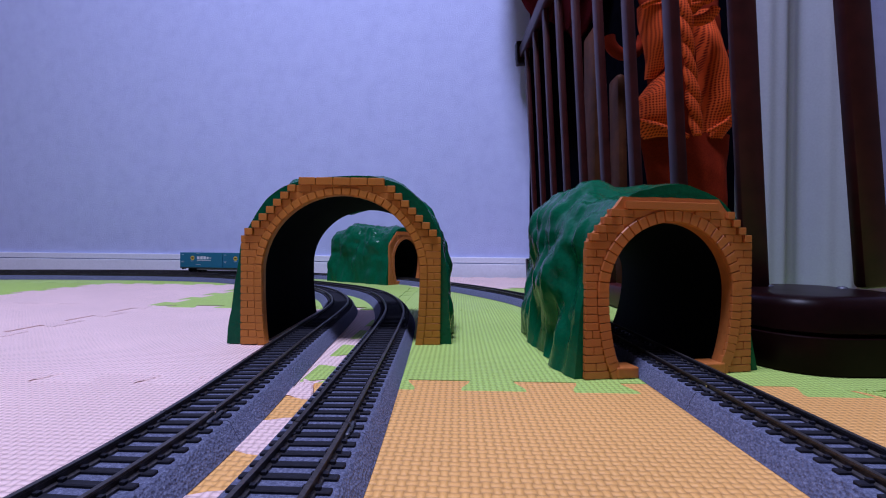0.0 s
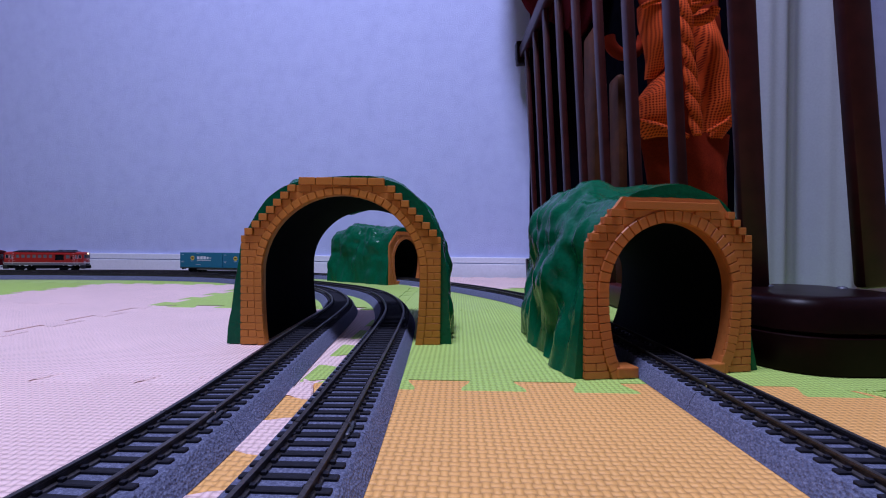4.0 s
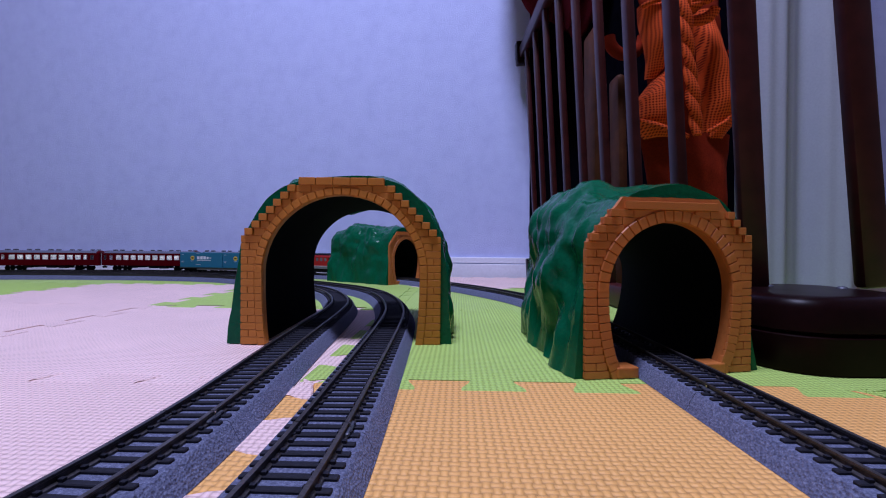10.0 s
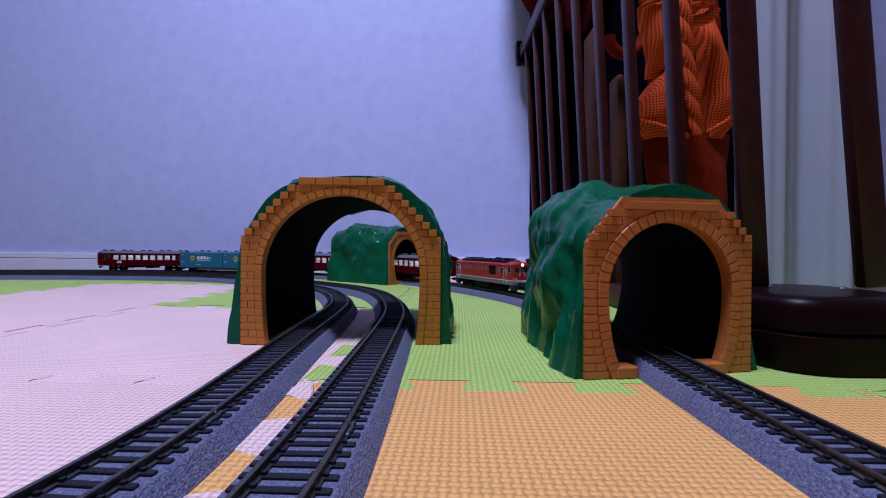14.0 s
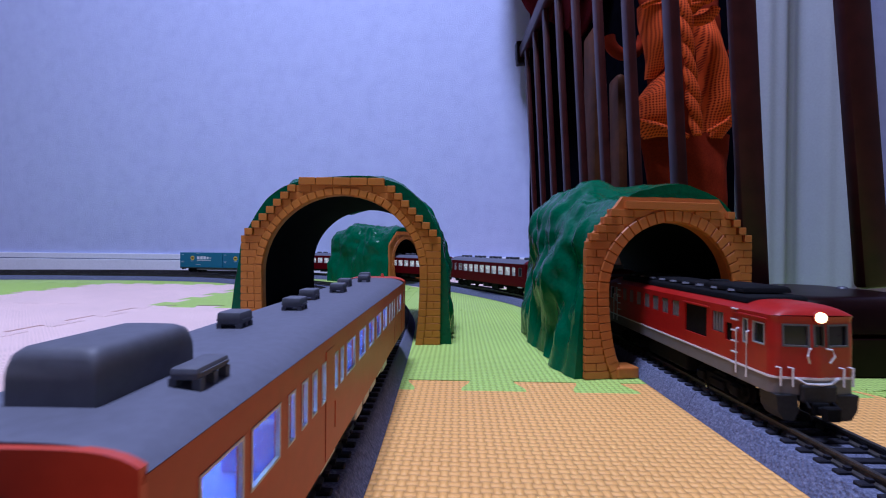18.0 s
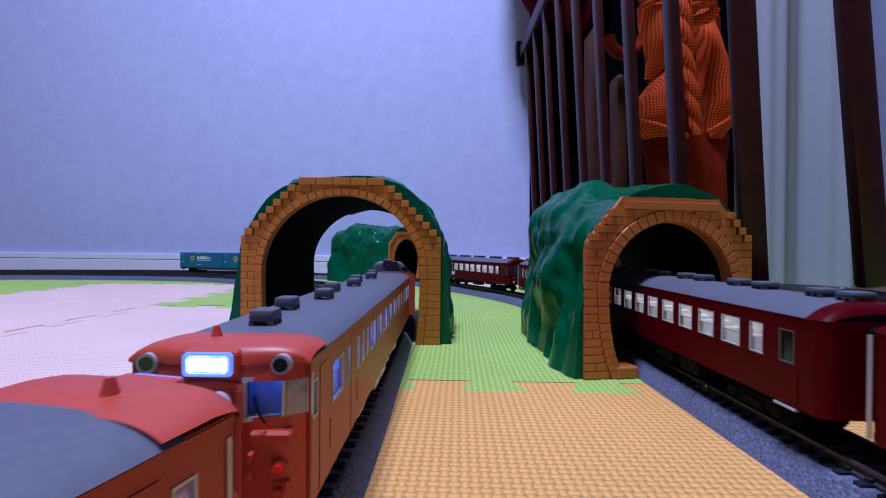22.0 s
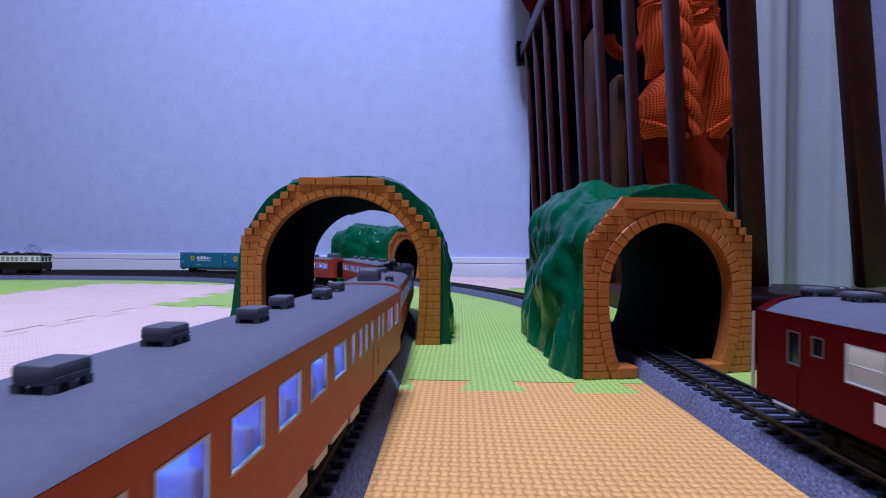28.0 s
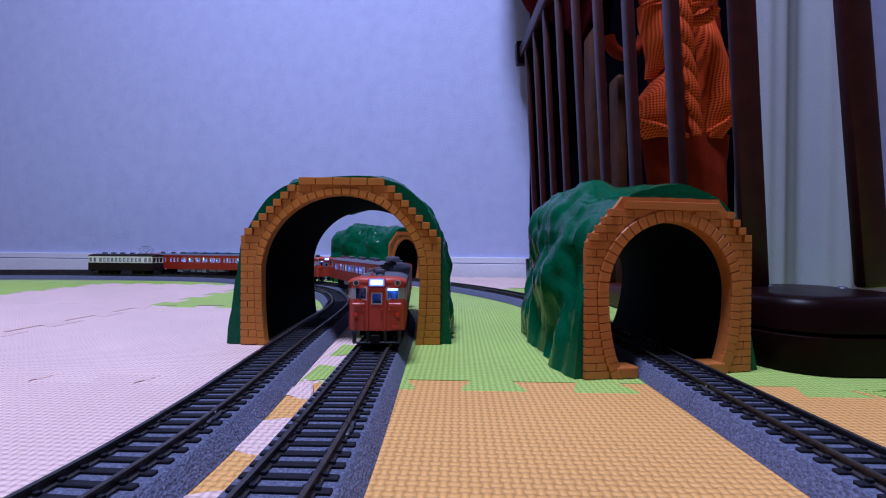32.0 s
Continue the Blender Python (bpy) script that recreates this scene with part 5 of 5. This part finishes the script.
            for a, b, c, d in ((y0 - t, y1 + t, z0 - t, z0), (y0 - t, y1 + t, z1, z1 + t), (y0 - t, y0, z0, z1), (y1, y1 + t, z0, z1)):
                o = [skin(a, c, -0.0003), skin(b, c, -0.0003), skin(b, d, -0.0003), skin(a, d, -0.0003)]
                i4 = [skin(a, c, 0.0007), skin(b, c, 0.0007), skin(b, d, 0.0007), skin(a, d, 0.0007)]
                add_quad(fr, *o)
                for k in range(4):
                    add_quad(fr, o[k], o[(k + 1) % 4], i4[(k + 1) % 4], i4[k])
            part("window_frame", fr, M["window_rubber"], pane)
        # the line dips over the coupler
        part("front_line", tube([(s * (L / 2 - set_back(y) + 0.0004), y, 0.0178 - 0.0018 * min(1.0, max(0.0, (0.0072 - abs(y)) / 0.0028))) for y in [-0.0076 + 0.00076 * k for k in range(21)]], 0.00045, 6), M["white"], th)
        x = s * (L / 2)
        part("buffer_beam", box(*sorted((x - s * 0.004, x + s * 0.0006)), -0.0062, 0.0062, 0.0092, 0.0158, 0.0008), M["dark_grey"], th)
        lampm = "headlamp" if s > 0 else "dark_glass"
        h = part("headlamp_housing", cyl((x - s * 0.005, 0, 0.0398), (x + s * 0.0003, 0, 0.0398), 0.0025, 0.0023, seg=20), M["loco"], th)
        part("lens", cyl((x + s * 0.0003, 0, 0.0398), (x + s * 0.0008, 0, 0.0398), 0.0019, seg=20), M[lampm], h, "bright round headlamp" if s > 0 else "")
        for g in (-1, 1):
            y = g * 0.0046
            b0 = skin(y, 0.025, 0)[0]
            part("hand_rail", tube([(b0, y - g * 0.0022, 0.0286), (b0 + s * 0.0014, y - g * 0.0006, 0.0285), (b0 + s * 0.0016, y + g * 0.0002, 0.0262), (b0 + s * 0.0010, y - g * 0.0010, 0.0236)], 0.00036, 6), M["white"], th)
            for y in (g * 0.0090, g * 0.0128):
                b0 = skin(y, 0.02, 0)[0]
                part("hand_rail", tube([(b0, y - 0.0010, 0.0216), (b0 + s * 0.0012, y, 0.0216), (b0 + s * 0.0012, y, 0.0150)], 0.00036, 6), M["white"], th)
            # curved plough halves below the skirt
            pl = lofted([[(x - s * (0.0006 + k), g * y, z) for y, z in ((0.0072, 0.0118), (0.0146, 0.0118), (0.0140, 0.0062), (0.0120, 0.0030), (0.0082, 0.0026), (0.0066, 0.0060))] for k in (0.0, 0.0014, 0.0090)])
            part("snow_plough", pl, M["dark_grey"], th, "dull grey snow plough")
            part("brake_hose", tube([(x, g * 0.0046, 0.0100), (x + s * 0.0022, g * 0.0050, 0.0082), (x + s * 0.0024, g * 0.0044, 0.0052), (x + s * 0.0014, g * 0.0036, 0.0040)], 0.0005, 6), M["black"], th)
            for dx in (0.0152, 0.0216):
                yy = g * (HW + 0.0010)
                part("hand_rail", tube([(s * (L / 2 - dx), g * HW, 0.0322), (s * (L / 2 - dx), yy, 0.0319), (s * (L / 2 - dx), yy, 0.0142)], 0.00036, 6), M["white"], th)
            for k in range(6):
                z = 0.0395 - 0.0044 * k
                part("ladder_rung", box(*sorted((s * (L / 2 - 0.0218), s * (L / 2 - 0.0252))), *sorted((g * HW, g * (HW + 0.0010))), z, z + 0.0005), M["white"], th)
        part("coupling_gear", box(*sorted((x - s * 0.006, x + s * 0.0014)), -0.0030, 0.0030, 0.0050, 0.0098, 0.0008), M["black"], th)
    running_gear(th, L, 0.040)
    part("fuel_tank", box(-0.022, 0.022, -0.013, 0.013, 0.003, 0.012, 0.001), M["black"], th)
    return th


EL = 0.142  # interurban car length


def interurban():
    global HW
    HW = 0.0180
    th = empty("interurban_car", pose(0, 0, 0), "cream and dark brown electric railcar with a raised pantograph", "electric railcar")
    L = EL
    xs = [-0.0645, -0.0555, -0.043, -0.0345, -0.026, -0.0175, -0.009, 0.0, 0.009, 0.0175, 0.026, 0.0345, 0.043, 0.0555, 0.0645]
    holes = [(x - 0.0027, x + 0.0027, 0.0264, 0.0350) for x in xs]
    side(th, L - 0.002, holes, 0.0246, 0.0385, M["cream"])
    side(th, L - 0.002, [], 0.0085, 0.0246, M["brown"])
    panes(th, holes, frame="grey")
    part("roof", roof_bm(L, HW + 0.0003, 0.0385, 0.0435), M["brown"], th, smooth=50)
    part("floor_plate", box(-L / 2 + 0.003, L / 2 - 0.003, -HW + 0.0015, HW - 0.0015, 0.0088, 0.0105), M["black"], th)
    part("inner_floor", box(-0.064, 0.064, -0.012, 0.012, 0.0105, 0.0225), M["inside_white"], th, "white inner seats")
    for s in (-1, 1):
        x = s * (L / 2 - 0.001)
        part("end_wall", box(*sorted((x, x - s * 0.001)), -HW, HW, 0.0085, 0.0246), M["brown"], th)
        bm = pierced(bmesh.new(), -HW, HW, 0.0246, 0.0385, [(-0.0155, -0.0060, 0.0255, 0.0350), (0.0060, 0.0155, 0.0255, 0.0350), (-0.0040, 0.0040, 0.0255, 0.0350)], 0.001,
                     lambda u, v, w, x=x, s=s: (x - s * w, u, v))
        part("end_wall", bm, M["cream"], th)
        part("end_glass", box(*sorted((x - s * 0.0012, x - s * 0.0015)), -0.016, 0.016, 0.025, 0.0355), M["dark_glass"], th)
    for x in (-0.048, -0.028, -0.008, 0.014):
        part("roof_vent", vent_mesh("small"), None, th, m=pose(x, 0, 0.0428))
    px = 0.044
    pan = part("pantograph_base", box(px - 0.012, px + 0.012, -0.009, 0.009, 0.0440, 0.0455, 0.0004), M["grey"], th)
    for y in (-0.0075, 0.0075):
        for s in (-1, 1):
            part("lower_arm", cyl((px + s * 0.004, y, 0.0455), (px + s * 0.0125, y * 0.8, 0.0525), 0.00045, seg=6), M["vent"], pan)
            part("upper_arm", cyl((px + s * 0.0125, y * 0.8, 0.0525), (px, y * 0.9, 0.0600), 0.0004, seg=6), M["vent"], pan)
    part("contact_strip", box(px - 0.0012, px + 0.0012, -0.012, 0.012, 0.0598, 0.0606), M["grey"], pan)
    running_gear(th, L, 0.034)
    under_boxes(th, L, random.Random(3))
    return th


def container(label, m):
    th = empty("freight_container", m, label, "freight container", "blue containers on the wagon")
    bm = box(-0.0555, 0.0555, -0.0165, 0.0165, 0, 0.0350, 0.0004)
    part("shell", bm, M["teal"], th)
    for x in (-0.0553, 0.0553):
        for y in (-0.0163, 0.0163):
            part("corner_casting", box(x - 0.0008, x + 0.0008, y - 0.0006, y + 0.0006, 0, 0.0352), M["teal"], th)
    y = -0.0166
    disc = part("badge", cyl((-0.0225, y, 0.0220), (-0.0225, y - 0.0002, 0.0220), 0.0052, seg=28), M["yellow"], th, "round yellow badge")
    part("badge_shape", box(-0.0255, -0.0195, y - 0.0004, y - 0.0002, 0.0205, 0.0235, 0.0001), M["black"], disc)
    for x0, x1, z0, z1 in ((-0.010, -0.0035, 0.019, 0.0262), (-0.0015, 0.005, 0.019, 0.0262), (0.007, 0.0135, 0.019, 0.0262), (0.0155, 0.0205, 0.0195, 0.0252), (0.0220, 0.0280, 0.0215, 0.0232)):
        part("lettering_bar", box(x0, x1, y - 0.0003, y, z0, z1), M["white"], th)
    for x0, x1, z0, z1 in ((-0.010, 0.0270, 0.0160, 0.0172), (-0.052, -0.046, 0.0135, 0.0143), (-0.052, -0.047, 0.0118, 0.0124), (-0.014, -0.001, 0.0065, 0.0072), (-0.0515, -0.047, 0.0295, 0.0303),
                           (-0.012, -0.004, 0.0318, 0.0325), (-0.0265, -0.0185, 0.0146, 0.0152)):
        part("lettering_bar", box(x0, x1, y - 0.0003, y, z0, z1), M["white"], th)
    return th


def flat_wagon(m):
    th = empty("container_wagon", m, "grey flat wagon carrying two blue containers on the siding", "flat wagon")
    part("deck", box(-0.121, 0.125, -0.0150, 0.0150, 0.0088, 0.0108, 0.0004), M["grey"], th)
    for y in (-0.0135, 0.0135):
        part("sole_bar", box(-0.075, 0.075, y - 0.001, y + 0.001, 0.0050, 0.0088, 0.0004), M["grey"], th)
    running_gear(th, 0.24, 0.036)
    return th


# parked wagon
sw = SIDING.near(-0.503, 1.069)
p, w = SIDING.at(sw), SIDING.way(sw)
WAGON = pose(p[0], p[1], RAIL_Z, 0, 0, math.degrees(math.atan2(w[1], w[0])))
flat_wagon(WAGON)
for x in (-0.0625, 0.0515):
    container("blue-green freight container with a yellow badge, on the wagon", WAGON @ pose(x + 0.0, 0, 0.0109))

# trains in running order
DIESEL = [railcar("tank", "orange-red diesel railcar with grey roof and lit windows")]
DIESEL.append(railcar("cab", "orange-red diesel railcar with vermilion driver's end and lit windows"))
DIESEL.append(copy_thing(DIESEL[0], pose(0, 0, 0)))
DIESEL.append(copy_thing(DIESEL[1], pose(0, 0, 0)))
RED = [locomotive(), coach("maroon coach with end windows, white-framed sashes and small white mark", True, True)]
RED.append(coach("maroon passenger coach with rounded ends and white-framed sash windows", bays=9, L=0.2295))
RED.append(copy_thing(RED[2], pose(0, 0, 0)))
RED.append(copy_thing(RED[1], pose(0, 0, 0)))
RED_SIZES = [LL, COACH, 0.2295, 0.2295, COACH]
CREAM = interurban()


# ---- motion along the lines ----
def run(thing, line, reach, when):
    """Key a vehicle whose centre is at when(t) metres along the line; its two bogies stand on the line."""
    rows = []
    for i in range(129):
        t = i * 0.25
        s = when(t)
        a, b = line.at(s - reach), line.at(s + reach)
        c, d = (a + b) / 2, b - a
        rows.append((t, pose(c[0], c[1], RAIL_Z, 0, 0, math.degrees(math.atan2(d[1], d[0])))))
    walk(thing, rows)


def timetable(knots):
    ts, ss = zip(*knots)

    def s_of(t):
        if t <= ts[0]:
            return ss[0] + (t - ts[0]) * (ss[1] - ss[0]) / (ts[1] - ts[0])
        if t >= ts[-1]:
            return ss[-1] + (t - ts[-1]) * (ss[-1] - ss[-2]) / (ts[-1] - ts[-2])
        return float(np.interp(t, ts, ss))
    return s_of


# seconds, and metres along the line from a mark on it
DIESEL_TIMES = [(0, -2.20), (14.5, -1.044), (16.5, -0.875), (18, -0.764), (20, -0.611), (22, -0.455), (24, -0.3165), (25.5, -0.211), (29.5, 0.090), (32, 0.284)]
RED_TIMES = [(0, -1.963), (3.5, -1.561), (6, -1.269), (13, -0.460), (17, -0.001), (18, 0.112), (19.5, 0.2793), (21.5, 0.499), (22, 0.553), (24, 0.781), (24.4, 0.825), (25, 0.891), (25.5, 0.949), (27.6, 1.175), (28, 1.221), (32, 1.65)]
CREAM_TIMES = [(0, -1.95), (32, 0.0)]


def motions():
    tail = MIDDLE.near(-0.0434, 0.290)
    diesel_tail = timetable([(t, tail + y - 0.290) for t, y in DIESEL_TIMES])
    # the couplings stretch a little on the far curve
    drawn = lambda u: float(np.interp(u, [-4.0, 0.48, 0.75, 3.0], [-4.0, 0.48, 0.766, 3.012]))
    for i, car in enumerate(DIESEL):  # the first car leads
        run(car, MIDDLE, 0.086, lambda t, i=i: tail + drawn(diesel_tail(t) + (3 - i) * 0.270 + DL / 2 - tail))
    head = OUTER.near(0.1365, 0.272)
    red_head = timetable([(t, head + d) for t, d in RED_TIMES])
    back = 0.0
    # the couplings stretch a little on the long far curve
    spread = lambda u: float(np.interp(u, [-4.0, -1.15, -0.3, 3.0], [-3.992, -1.222, -0.3, 3.0]))
    for i, car in enumerate(RED):
        size = RED_SIZES[i]
        run(car, OUTER, size / 2 - 0.040, lambda t, k=back + size / 2: head + spread(red_head(t) - head - k))
        back += size + (0.0155 if i == 0 else 0.0135)
    front = INNER.near(-0.612, 0.973)
    cream_head = timetable([(t, front + d) for t, d in CREAM_TIMES])
    run(CREAM, INNER, EL / 2 - 0.034, lambda t: cream_head(t) - EL / 2)


motions()
